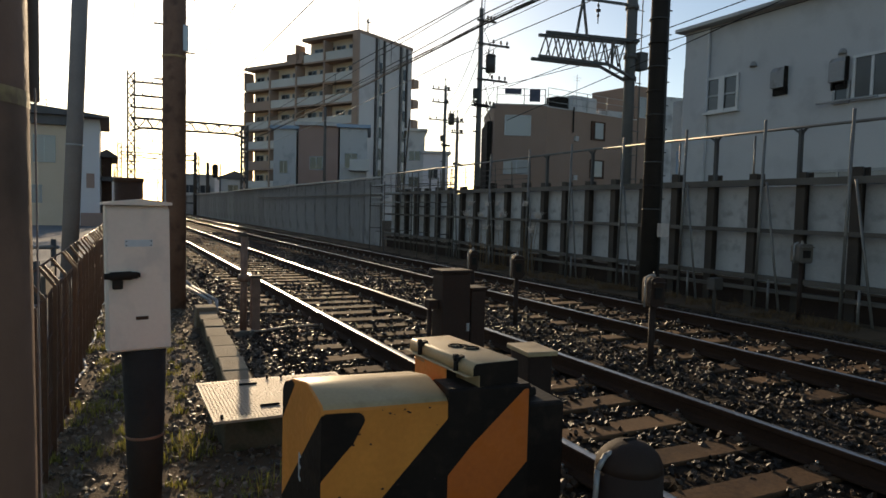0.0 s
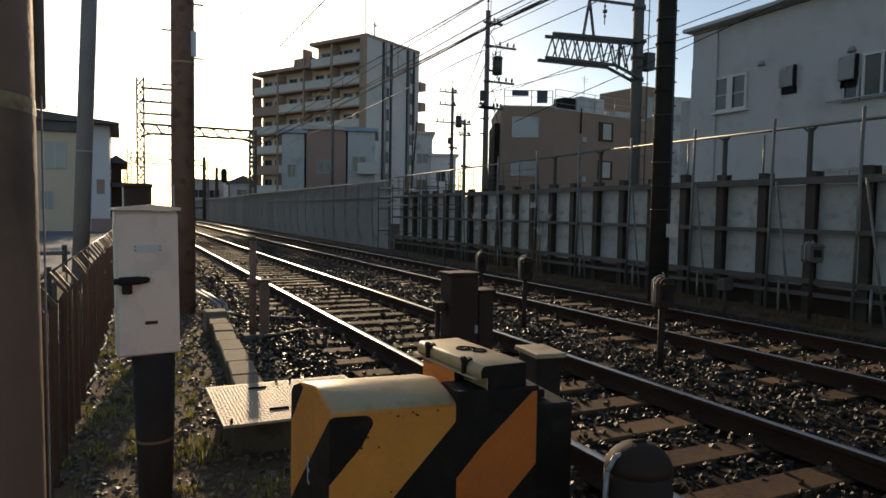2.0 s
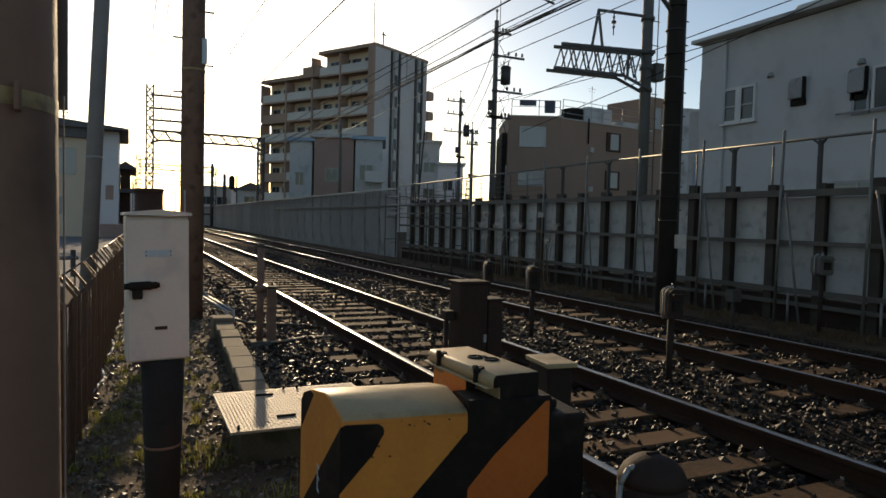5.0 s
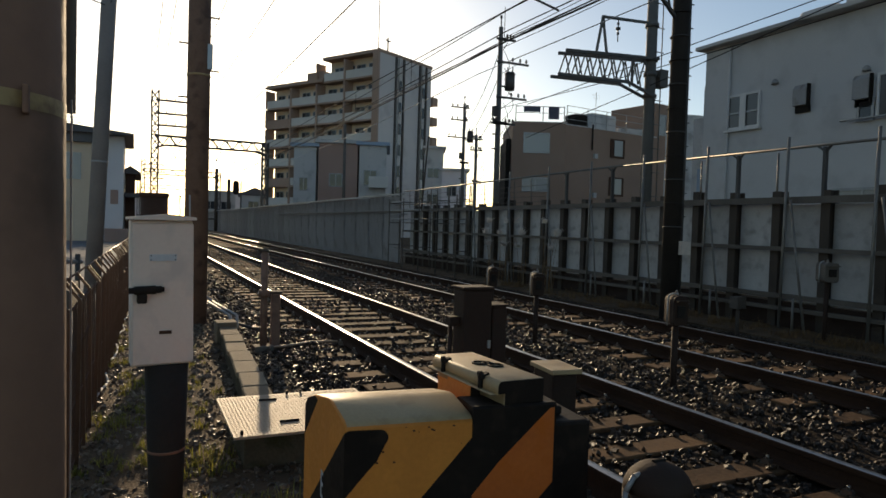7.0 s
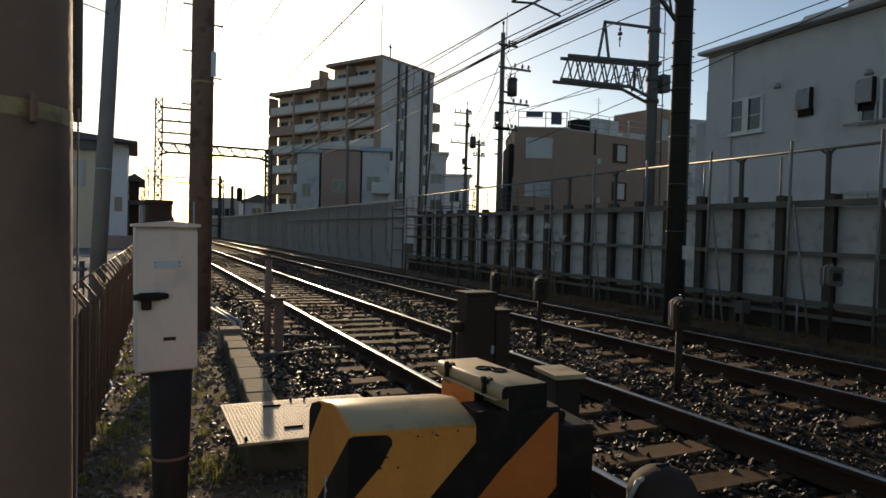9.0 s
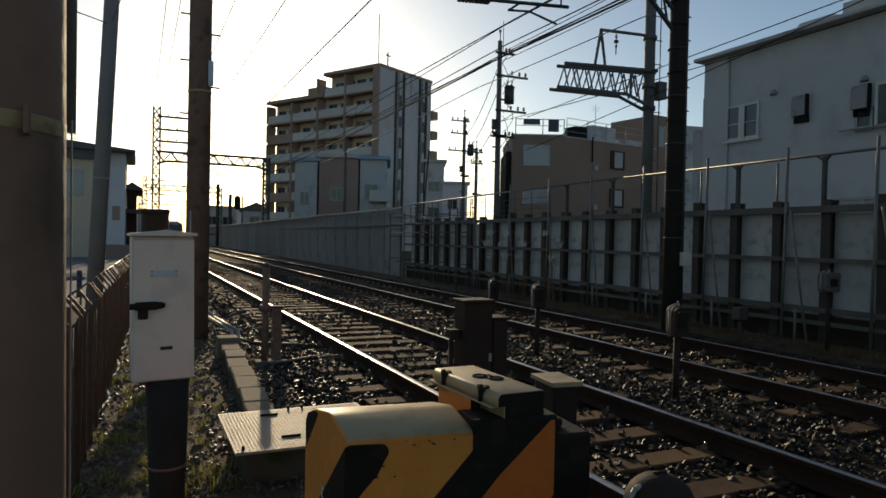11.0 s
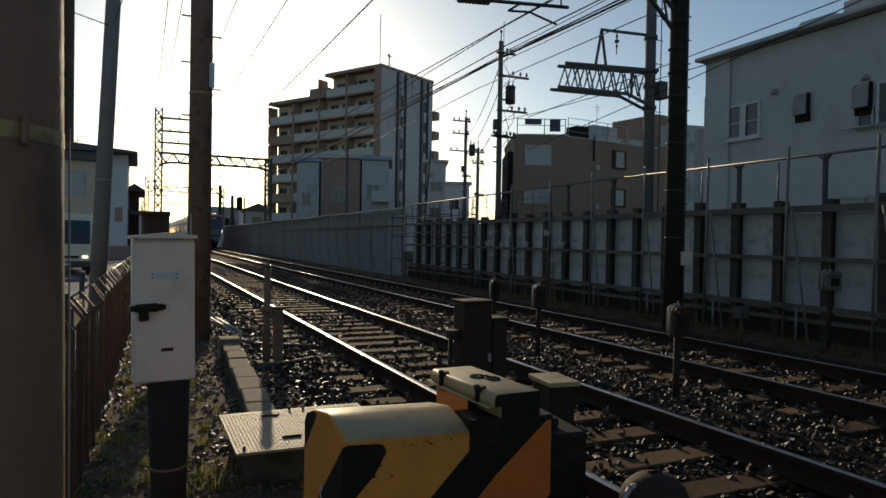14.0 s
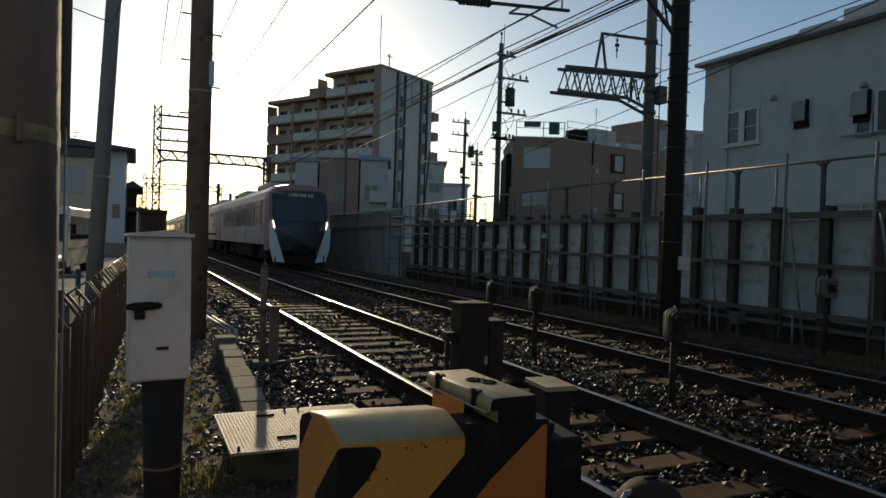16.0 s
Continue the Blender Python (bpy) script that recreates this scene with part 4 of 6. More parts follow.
def build_right_poles():
    p = thing("utility_pole", "dark utility pole with step bolts beside the tracks", "utility pole", pose(8.72, 9.2, 0))
    bm = bmesh.new()
    bm_rod(bm, (0, 0, -0.3), (0.02, 0, 11.5), 0.165, 0.13, n=20)
    part("shaft", bm, "blackpole", p)
    for i in range(14):
        z = 1.6 + i * 0.42
        bm = bmesh.new()
        bm_rod(bm, (0, 0, z), (0.0, 0, z + 0.02), 0.17, n=20)
        part("strap", bm, "blackpole" if i % 2 else "darksteel", p)
        rods_part("step_bolt", [((0.14, -0.02, z + 0.2), (0.28, -0.02, z + 0.2), 0.012)], "darksteel", p, "", 6)
    rods_part("conduit", [((0.10, -0.13, 0), (0.10, -0.11, 6.5), 0.03)], "darksteel", p)
    box_part("meter_box", (0.02, 0.22, -0.24, -0.15, 1.12, 1.36), "cream", p, "small pale box")
    bm = bmesh.new()
    for q0, q1 in (((0, 0, 5.2), (-1.6, 0, 6.6)), ((0, 0, 5.55), (-1.5, 0, 6.9)), ((0, 0, 6.75), (-3.4, 0, 6.85)), ((0, 0, 6.45), (-3.4, 0, 6.6))):
        bm_bar(bm, q0, q1, 0.06, 0.05)
    for i in range(9):
        bm_bar(bm, (-0.2 - i * 0.36, 0, 6.46 + 0.015 * i), (-0.38 - i * 0.36, 0, 6.8), 0.03, 0.03)
    for i in range(4):
        bm_bar(bm, (-0.25 - i * 0.36, 0, 5.42 + i * 0.315), (-0.36 - i * 0.36, 0, 5.87 + i * 0.315), 0.03, 0.03)
    part("cantilever", bm, "darksteel", p, "dark lattice cantilever")
    rods_part("registration_tube", [((-5.6, 0, 5.06), (-2.36, 0, 5.34), 0.03)], "darksteel", p, "dark horizontal tube", 8)
    bm = bmesh.new()
    bm_rod(bm, (-4.4, 0, 5.16), (-3.8, 0, 5.21), 0.035, n=8)
    core = part("insulator", bm, "darksteel", p, "ribbed dark insulator")
    for i in range(9):
        rods_part("insulator_disc", [((-4.35 + i * 0.06, 0, 5.165 + i * 0.005), (-4.32 + i * 0.06, 0, 5.168 + i * 0.005), 0.07)], "darksteel", core)
    rods_part("steady_arm", [((-3.25, 0, 5.27), (-3.48, 0, 5.11), 0.02), ((-3.48, 0, 5.11), (-3.1, 0, 5.15), 0.018), ((-3.1, 0, 5.15), (-2.58, 0, 5.03), 0.018)], "darksteel", p, "", 6)
    rods_part("tube_hanger", [((-2.5, 0, 5.32), (-2.5, 0, 6.5), 0.015)], "darksteel", p, "", 6)
    m = thing("catenary_mast", "grey steel mast with a lattice bracket reaching towards the tracks", "catenary mast", pose(12.1, 13.75, 0))
    bm = bmesh.new()
    bm_rod(bm, (0, 0, -0.3), (0, 0, 11.0), 0.15, 0.13, n=18)
    part("shaft", bm, "mastgrey", m)
    k = 12.1 / 9.6
    bm = bmesh.new()
    def bz(z):
        return 1.49 + (z - 1.49) * k
    top = [(-2.75, bz(4.93)), (0.12, bz(5.06))]
    low = [(-2.95, bz(4.46)), (-0.85, bz(4.50)), (-0.05, bz(4.30))]
    for dy in (-0.16, 0.16):
        bm_bar(bm, (top[0][0], dy, top[0][1]), (top[1][0], dy, top[1][1]), 0.07, 0.07)
        bm_bar(bm, (low[0][0], dy, low[0][1]), (low[1][0], dy, low[1][1]), 0.07, 0.07)
        bm_bar(bm, (low[1][0], dy, low[1][1]), (low[2][0], dy, low[2][1]), 0.06, 0.06)
        for i in range(7):
            x = -2.75 + i * 0.37
            for q0, q1 in (((x, dy, low[0][1] + 0.02), (x + 0.2, dy, top[0][1] + 0.012 * i)), ((x + 0.2, dy, top[0][1] + 0.012 * i), (x + 0.37, dy, low[0][1] + 0.02))):
                lb = bmesh.new()
                bm_bar(lb, q0, q1, 0.032, 0.024)
                part("lacing_bar", lb, "mastgrey", m)
    bm_bar(bm, (-0.6, 0, low[1][1]), (-0.6, 0, top[1][1]), 0.05, 0.05)
    part("bracket", bm, "mastgrey", m, "grey lattice bracket")
    bm = bmesh.new()
    bm_bar(bm, (-1.75, 0, bz(5.0)), (-1.58, 0, bz(5.74)), 0.05, 0.05)
    bm_bar(bm, (-1.42, 0, bz(5.0)), (-1.58, 0, bz(5.74)), 0.05, 0.05)
    bm_bar(bm, (-1.6, 0, bz(5.74)), (0, 0, bz(5.80)), 0.06, 0.06)
    part("upper_arm", bm, "mastgrey", m)
    bm = bmesh.new()
    for i in range(3):
        bm_rod(bm, (-1.1, 0, bz(5.68) - i * 0.12), (-1.1, 0, bz(5.68) - i * 0.12 - 0.06), 0.03 + 0.03 * (i % 2), n=10)
    bm_rod(bm, (-1.1, 0, bz(5.30)), (-1.1, 0, bz(5.76)), 0.015, n=6)
    part("insulator", bm, "darksteel", m, "dark hanging insulator")
    for z in (bz(4.3), bz(4.75), bz(5.05), bz(5.75)):
        rods_part("collar", [((0, 0, z - 0.05), (0, 0, z + 0.05), 0.175)], "mastgrey", m, "", 18)
    rods_part("ladder_rail", [((0.26, -0.1, 2.0), (0.26, -0.1, 8.5), 0.015)], "mastgrey", m, "", 6)
    for i in range(14):
        z = 1.2 + i * 0.62
        rods_part("rung", [((-0.02, -0.16, z), (0.28, -0.14, z), 0.012)], "mastgrey", m, "", 6)
    box_part("switch_box", (0.16, 0.42, -0.2, 0.1, bz(4.5), bz(4.85)), "mastgrey", m, "grey switch box")


def util_pole(x, y, h, grp, arms, transformer=False):
    """Arms: height, reach to the right, reach to the left."""
    p = thing("utility_pole", "concrete utility pole with crossarms, insulators and hanging cables", "utility pole", pose(x, y, -0.2), grp)
    bm = bmesh.new()
    bm_rod(bm, (0, 0, -0.2), (0, 0, h), 0.135, 0.09, n=14)
    part("shaft", bm, "mastgrey", p)
    rods_part("tip", [((0, 0, h), (0, 0, h + 0.35), 0.025), ((0, 0, h + 0.35), (0, 0, h + 0.45), 0.05)], "darksteel", p, "", 8)
    for z, r, l in arms:
        a = box_part("crossarm", (-l - 0.1, r + 0.1, -0.16, -0.09, z - 0.04, z + 0.04), "darksteel", p)
        rods_part("arm_stay", [((0.05, -0.12, z - 0.45), (r * 0.6, -0.12, z - 0.04), 0.014)], "darksteel", a, "", 6)
        for q in [r * k for k in (0.45, 0.75, 1.0)] + ([-l * k for k in (0.6, 1.0)] if l > 0.2 else []):
            bm = bmesh.new()
            bm_rod(bm, (q, -0.12, z + 0.04), (q, -0.12, z + 0.11), 0.018, n=8)
            bm_rod(bm, (q, -0.12, z + 0.09), (q, -0.12, z + 0.15), 0.055, 0.04, n=10)
            bm_rod(bm, (q, -0.12, z + 0.16), (q, -0.12, z + 0.22), 0.045, 0.03, n=10)
            part("insulator", bm, "darksteel", a)
    if transformer:
        bm = bmesh.new()
        z = h * 0.745
        bm_rod(bm, (0.42, -0.1, z), (0.42, -0.1, z + 0.62), 0.2, n=18)
        bm_rod(bm, (0.42, -0.1, z + 0.62), (0.42, -0.1, z + 0.68), 0.225, 0.2, n=18)
        bm_dome(bm, (0.42, -0.1, z + 0.68), 0.19, 0.06, 18, 3)
        for q in (-0.09, 0.09):
            bm_rod(bm, (0.42 + q, -0.1, z + 0.7), (0.42 + q * 1.4, -0.12, z + 0.92), 0.03, 0.02, n=8)
        drum = part("transformer", bm, "darksteel", p, "dark drum transformer")
        box_part("hanger_bracket", (0.0, 0.42, -0.14, -0.06, z + 0.1, z + 0.16), "darksteel", drum)
        box_part("fuse_box", (-0.34, -0.12, -0.2, -0.05, z - 1.1, z - 0.7), "darksteel", p, "", 0.01)
    loops = []
    for k in range(5):
        z0, z1, w = h * (0.9 - 0.07 * k), h * (0.78 - 0.08 * k), 0.25 + 0.12 * (k % 3)
        pts = [Vector((0.1 + w * math.sin(math.pi * u), -0.14 - 0.05 * (k % 2), z0 + (z1 - z0) * u)) for u in np.linspace(0, 1, 8)]
        loops += [(a, b, 0.012) for a, b in zip(pts, pts[1:])]
    rods_part("cable_loop", loops, "wire", p, "slack black cable loops", 5)
    for z in (h * 0.5, h * 0.56, h * 0.62):
        rods_part("spool", [((-0.32, -0.12, z), (-0.1, -0.12, z), 0.03)], "darksteel", p, "", 8)
    box_part("junction", (-0.3, 0.3, -0.2, -0.1, h * 0.6, h * 0.6 + 0.12), "black", p)
    return p


def build_lines():
    grp = "utility poles behind the wall"
    util_pole(13.2, 23.75, 9.75, grp, ((9.25, 0.5, 0.15), (8.35, 1.15, 0.1), (6.95, 1.1, 0.1), (5.9, 0.6, 0.3)), True)
    util_pole(19.0, 38.6, 9.6, grp, ((9.3, 0.2, 0.9), (8.5, 0.1, 0.9), (7.4, 0.7, 1.1)), True)
    util_pole(19.6, 38.0, 7.6, grp, ((7.3, 0.3, 0.5), (6.6, 0.3, 0.4)))
    # power and telephone lines running beside the railway
    for x, z, r in ((9.0, 7.30, 0.014), (9.05, 6.78, 0.016), (9.0, 6.48, 0.026), (9.1, 6.60, 0.014)):
        cable("power_line", [(x, -14, z), (x, 16, z + 0.05), (x, 56, z - 0.3), (x, 120, z)], r, "black overhead line strung beside the railway", 0.12)
    cable("telephone_line", [(9.0, -8, 6.1), (9.0, 17.5, 5.96), (9.0, 33, 5.54), (9.0, 60, 5.6)], 0.012, "pale thin cable strung along the railway", 0.05, material="steel")
    for z0, z1, o in ((9.05, 10.2, 0.7), (8.7, 9.6, 0.3), (6.3, 6.6, 0.5)):
        cable("service_wire", [(13.2 + o * 0, 23.6, z0), (13.0, -6, z1)], 0.013, "thin wire leading from the utility pole", 0.35)
    for z0, z1 in ((8.6, 8.2), (7.6, 7.2), (6.4, 6.5)):
        cable("service_wire", [(13.1, 23.6, z0), (19.0, 38.6, z1)], 0.016, "slack wire between the utility poles", 0.5)
    for wire in ([(12.0, 19.6, 5.72), (12.0, 12.34, 6.01), (12.0, 8.45, 6.16), (12.0, -6, 6.7)], [(12.0, 19.6, 4.6), (12.0, 12.32, 5.45), (12.0, 8.03, 6.03), (12.0, -6, 7.9)]):
        cable("service_wire", wire, 0.012, "thin wire crossing in front of the white building")
    # contact and messenger wires above the tracks
    for c, zc, zm in ((TRACKS[0], 5.0, 5.53), (TRACKS[1], 5.08, 5.75)):
        cable("contact_wire", [(c, -20, zc), (c, 62, zc), (c, 150, zc), (c, 400, zc)], 0.011, "copper contact wire hanging over the track")
        if c < 5:
            continue
        cable("messenger_wire", [(c, -20, zm), (c, 20, zm), (c, 62, zm), (c, 105, zm), (c, 150, zm)], 0.012, "messenger wire hanging over the track", 0.12)
        for y in (6.6, 11.4, 16.2, 21.0, 26):
            cable("dropper", [(c, y, zc), (c, y, zm)], 0.007, "thin dropper wire between contact and messenger wires")
    cable("feeder_wire", [(1.1, -10, 9.6), (1.6, 62, 11.4), (1.6, 105, 11.4)], 0.014, "feeder wire above the verge", 0.4)
    cable("feeder_wire", [(0.6, -10, 8.9), (1.0, 62, 10.6), (1.2, 105, 10.6)], 0.014, "feeder wire above the verge", 0.4)
    cable("feeder_wire", [(4.6, -12, 9.5), (4.25, 62, 9.4), (4.2, 112, 9.4)], 0.016, "feeder wire above the near track")
    cable("feeder_wire", [(3.35, -12, 10.5), (3.2, 62, 10.4), (3.1, 112, 10.2)], 0.014, "feeder wire above the near track")
    cable("service_wire", [(-6, 8, 5.2), (-0.6, 17, 6.2), (0.78, 10.2, 8.0)], 0.014, "thin wire between the poles")


def lattice(bm, p, q, w, n, r):
    """A square lattice girder from p to q."""
    p, q = Vector(p), Vector(q)
    d = (q - p).normalized()
    up = Vector((0, 0, 1)) if abs(d.z) < 0.5 else Vector((1, 0, 0))
    s = d.cross(up).normalized()
    offs = [(s * a + up * b) * (w / 2) for a, b in ((-1, -1), (1, -1), (1, 1), (-1, 1))]
    for o in offs:
        bm_bar(bm, p + o, q + o, r, r)
    for i in range(n):
        a, b = p.lerp(q, i / n), p.lerp(q, (i + 1) / n)
        for k in range(4):
            o0, o1 = (offs[k], offs[(k + 1) % 4]) if (i + k) % 2 else (offs[(k + 1) % 4], offs[k])
            bm_bar(bm, a + o0, b + o1, r * 0.85, r * 0.85)


def gantry(y, x0, x1, h, beam, grp, arms=True):
    g = thing("catenary_gantry", "steel lattice gantry carrying wires across both tracks", "gantry", pose(0, y, 0), grp)
    bm = bmesh.new()
    lattice(bm, (x0, 0, -0.3), (x0, 0, h), 0.55, 16, 0.12)
    part("tower", bm, "darksteel", g, "tall lattice tower")
    bm = bmesh.new()
    lattice(bm, (x1, 0, -0.3), (x1, 0, beam + 0.5), 0.5, 10, 0.12)
    part("tower", bm, "darksteel", g)
    bm = bmesh.new()
    for dy in (-0.35, 0.35):
        bm_bar(bm, (x0, dy, beam + 0.42), (x1, dy, beam + 0.42), 0.12, 0.12)
        bm_bar(bm, (x0 + 0.9, dy, beam - 0.36), (x1 - 0.9, dy, beam - 0.36), 0.12, 0.12)
        bm_bar(bm, (x0, dy, beam - 0.62), (x0 + 0.9, dy, beam - 0.36), 0.12, 0.12)
        bm_bar(bm, (x1, dy, beam - 0.62), (x1 - 0.9, dy, beam - 0.36), 0.12, 0.12)
        for i in range(8):
            w = (x1 - x0) / 8
            bm_bar(bm, (x0 + i * w, dy, beam + 0.42), (x0 + (i + 0.5) * w, dy, beam - 0.36), 0.08, 0.08)
            bm_bar(bm, (x0 + (i + 0.5) * w, dy, beam - 0.36), (x0 + (i + 1) * w, dy, beam + 0.42), 0.08, 0.08)
    for i in range(9):
        x = x0 + (x1 - x0) * i / 8
        bm_bar(bm, (x, -0.35, beam + 0.42), (x, 0.35, beam + 0.42), 0.07, 0.07)
    part("beam", bm, "darksteel", g, "lattice cross beam")
    if arms:
        for i, z in enumerate((h - 0.8, h - 1.9, h - 2.9)):
            a = box_part("crossarm", (x0, x0 + 3.0, -0.08, 0.08, z - 0.08, z + 0.08), "darksteel", g)
            for s in (0.9, 1.6, 2.6):
                bm = bmesh.new()
                bm_rod(bm, (x0 + s, 0, z + 0.05), (x0 + s, 0, z + 0.3), 0.05, n=8)
                part("insulator", bm, "darksteel", a)
    for c in TRACKS:
        bm = bmesh.new()
        bm_bar(bm, (c - 0.5, 0, beam - 0.3), (c, 0, beam - 1.4), 0.06, 0.06)
        bm_bar(bm, (c + 0.5, 0, beam - 0.3), (c, 0, beam - 1.4), 0.06, 0.06)
        bm_bar(bm, (c - 1.8, 0, beam - 1.42), (c + 1.8, 0, beam - 1.5), 0.05, 0.05)
        part("hanger", bm, "darksteel", g)


def build_small_poles():
    for x0, y0, x1, y1, h, r, lab in ((21.1, 50.8, 21.8, 50.8, 9.1, 0.09, "thin dark pole leaning behind the sheet fence"), (14.7, 50.7, 14.7, 50.7, 9.4, 0.14, "grey pole behind the sheet fence")):
        p = thing("street_pole", lab, "pole", pose(x0, y0, -0.2))
        bm = bmesh.new()
        bm_rod(bm, (0, 0, -0.1), (x1 - x0, y1 - y0, h), r, r * 0.7, n=10)
        part("shaft", bm, "darkpole" if r < 0.1 else "waling", p)
    # White colour carries the sun's sparkle on the pipe at the fence foot.
    w = thing("sunlit_pipe", "thin wavy pipe along the fence foot, white for its sun sparkle", "pipe")
    pts = [(-0.26 + (y - 6.0) * 0.03 + 0.035 * math.sin(y * 4.1), y, 0.035 + 0.02 * math.sin(y * 6.3)) for y in np.arange(6.0, 11.5, 0.22)]
    rods_part("run", [(p, q, 0.009) for p, q in zip(pts, pts[1:])], "whitewall", w, "", 8)
    c = thing("ground_cable", "pale cable lying on the ballast beside the rail", "cable")
    rods_part("run", [((1.40, 7.75, 0.05), (1.62, 7.9, 0.03), 0.014), ((1.62, 7.9, 0.03), (1.95, 8.1, 0.03), 0.014), ((1.95, 8.1, 0.03), (2.28, 8.0, 0.04), 0.014)], "plate", c, "", 6)
    rods_part("run", [((1.20, 9.6, 0.1), (1.45, 9.3, 0.04), 0.02), ((1.45, 9.3, 0.04), (2.2, 8.9, 0.04), 0.02)], "darksteel", c, "", 6)


def build_gantries():
    grp = "gantries along the line"
    gantry(62, 1.42, 10.6, 12.3, 8.1, grp)
    gantry(112, 1.0, 12.0, 10.5, 8.6, grp)
    gantry(165, 0.6, 12.5, 11, 8.6, grp, False)
    gantry(230, 0.6, 13, 11, 8.6, grp, False)
    for x, y, h in ((9.9, 95, 8.6), (11.5, 95, 7.3)):
        p = thing("line_pole", "plain dark pole beside the far track", "pole", pose(x, y, -0.2))
        rods_part("shaft", [((0, 0, 0), (0, 0, h), 0.22)], "darkpole", p)
    s = thing("signal_post", "signal with a tall oval backboard seen from behind", "railway signal", pose(12.75, 95, -0.2))
    rods_part("post", [((0.35, 0, 0), (0.35, 0, 7.2), 0.1)], "darksteel", s)
    bm = bmesh.new()
    prof = [(0.42 * math.cos(a) - 0.3, 6.2 + (0.55 if math.sin(a) > 0 else -0.55) + 0.42 * math.sin(a)) for a in np.linspace(0, 2 * math.pi, 20, endpoint=False)]
    bm_prism(bm, prof, "y", -0.1, 0.1)
    part("backboard", bm, "black", s)


# ---- buildings ----
def window(parent, x, z, w, h, y, panes=2, frame_m="windowframe", glass="glass"):
    """A framed window on a wall that faces -y, in the parent's space."""
    win = new("window")
    win.parent = parent
    t = 0.07
    bm = bmesh.new()
    for c in ((x, x + w, z, z + t), (x, x + w, z + h - t, z + h), (x, x + t, z + t, z + h - t), (x + w - t, x + w, z + t, z + h - t)):
        bm_box(bm, c[0], c[1], y - 0.06, y - 0.004, c[2], c[3])
    for i in range(1, panes):
        bm_box(bm, x + w * i / panes - t / 2, x + w * i / panes + t / 2, y - 0.05, y - 0.004, z + t, z + h - t)
    part("window_frame", bm, frame_m, win)
    for i in range(panes):
        a, b = x + w * i / panes + (t if i == 0 else t / 2), x + w * (i + 1) / panes - (t if i == panes - 1 else t / 2)
        box_part("pane", (a, b, y - 0.024, y - 0.006, z + t, z + h - t), glass, win)
    return win


def build_white_building():
    # local x runs along the wall (towards the viewer's side), facade faces local -y
    b = thing("white_building", "white rendered building with small windows and vent hoods", "building", pose(17.0, 16.9, -0.2, 0, 0, -90))
    # local x = distance towards -Y of the world, local -y faces the railway
    box_part("wall", (0.32, 26, 0, 12, 0, 7.70), "whitewall", b)
    box_part("corner_pier", (0.30, 1.25, -0.06, 0, 0, 7.70), "whitewall", b)
    box_part("eave", (0.08, 26.2, -0.35, 12.2, 7.701, 7.82), "greywall", b, "thin grey eave", 0.02)
    box_part("parapet", (5.0, 26, -0.02, 11.8, 7.821, 8.2), "whitewall", b)
    box_part("roof_unit", (3.3, 4.5, 0.3, 1.3, 7.821, 8.2), "greywall", b, "rounded roof vent", 0.15)
    k = 17.0 / 16.0
    def lx(y16):
        return 16.9 - y16 * k
    def lz(z16):
        return 1.49 + (z16 - 1.49) * k + 0.2
    wdw = window(b, lx(14.75), lz(4.60), 1.22, lz(5.62) - lz(4.60), 0, 2, "paleframe", "dimglass")
    box_part("sill", (lx(14.75) - 0.06, lx(14.75) + 1.28, -0.12, -0.004, lz(4.60) - 0.07, lz(4.60) - 0.002), "paleframe", wdw)
    box_part("mullion", (lx(14.75) + 0.5, lx(14.75) + 0.72, -0.075, -0.061, lz(4.60), lz(5.62)), "paleframe", wdw)
    for i in (0, 1):
        box_part("meeting_rail", (lx(14.75) + 0.08 + i * 0.62, lx(14.75) + 0.5 + i * 0.62, -0.055, -0.03, lz(5.05), lz(5.1)), "windowframe", wdw)
    window(b, 16.9 - 11.46, 4.72, 0.46, 0.58, 0, 1, glass="glass")
    window(b, 16.9 - 10.95, 4.75, 1.0, 1.15, 0, 2, "paleframe", "dimglass")
    window(b, lx(11.2) - 0.1, lz(1.9), 3.2, 0.9, 0, 4, glass="paleglass")
    window(b, 9.5, lz(4.5), 1.6, 1.1, 0, 2)
    for ya, yb, zb, zt in ((13.27, 12.85, 5.2, 5.78), (11.53, 11.1, 5.1, 5.72)):
        h = new("vent_hood")
        h.parent = b
        xa, xb = 16.9 - ya, 16.9 - yb
        bm = bmesh.new()
        bm_prism(bm, [(-0.004, zb + 0.2), (-0.004, zt + 0.2), (-0.06, zt + 0.2), (-0.16, zt + 0.08), (-0.16, zb + 0.2)], "x", xa, xb)
        part("hood", bm, "hoodgrey", h, "pale metal vent hood")
        # black strip stands in for the shaded right side of the hood
        box_part("hood_shadow_gap", (xb + 0.002, xb + 0.03, -0.14, -0.004, zb + 0.1, zt + 0.2), "black", h)
        box_part("fan_grille", (xa + 0.02, xb + 0.05, -0.06, -0.004, zb, zb + 0.19), "black", h)
    for y16, z16 in ((13.15, 5.70), (10.6, 5.55)):
        bm = bmesh.new()
        bm_dome(bm, (lx(y16), -0.02, lz(z16)), 0.11, 0.16, 12, 4)
        part("round_vent", bm, "hoodgrey", b, "round hooded vent")
    rods_part("pipe", [((lx(11.1), -0.18, lz(4.4)), (lx(9.6), -0.18, lz(4.4)), 0.03)], "steel", b)
    rods_part("downpipe", [((1.27, -0.05, 0), (1.27, -0.05, 7.69), 0.04)], "whitewall", b)
    box_part("blue_door", (-0.95, -0.05, 1.0, 1.1, 2.2, 4.0), "bluesheet", b, "blue sheet beside the corner")
    box_part("side_annex", (-1.3, -0.06, 1.101, 8, 0, 5.8), "greywall", b, "grey annex wall")
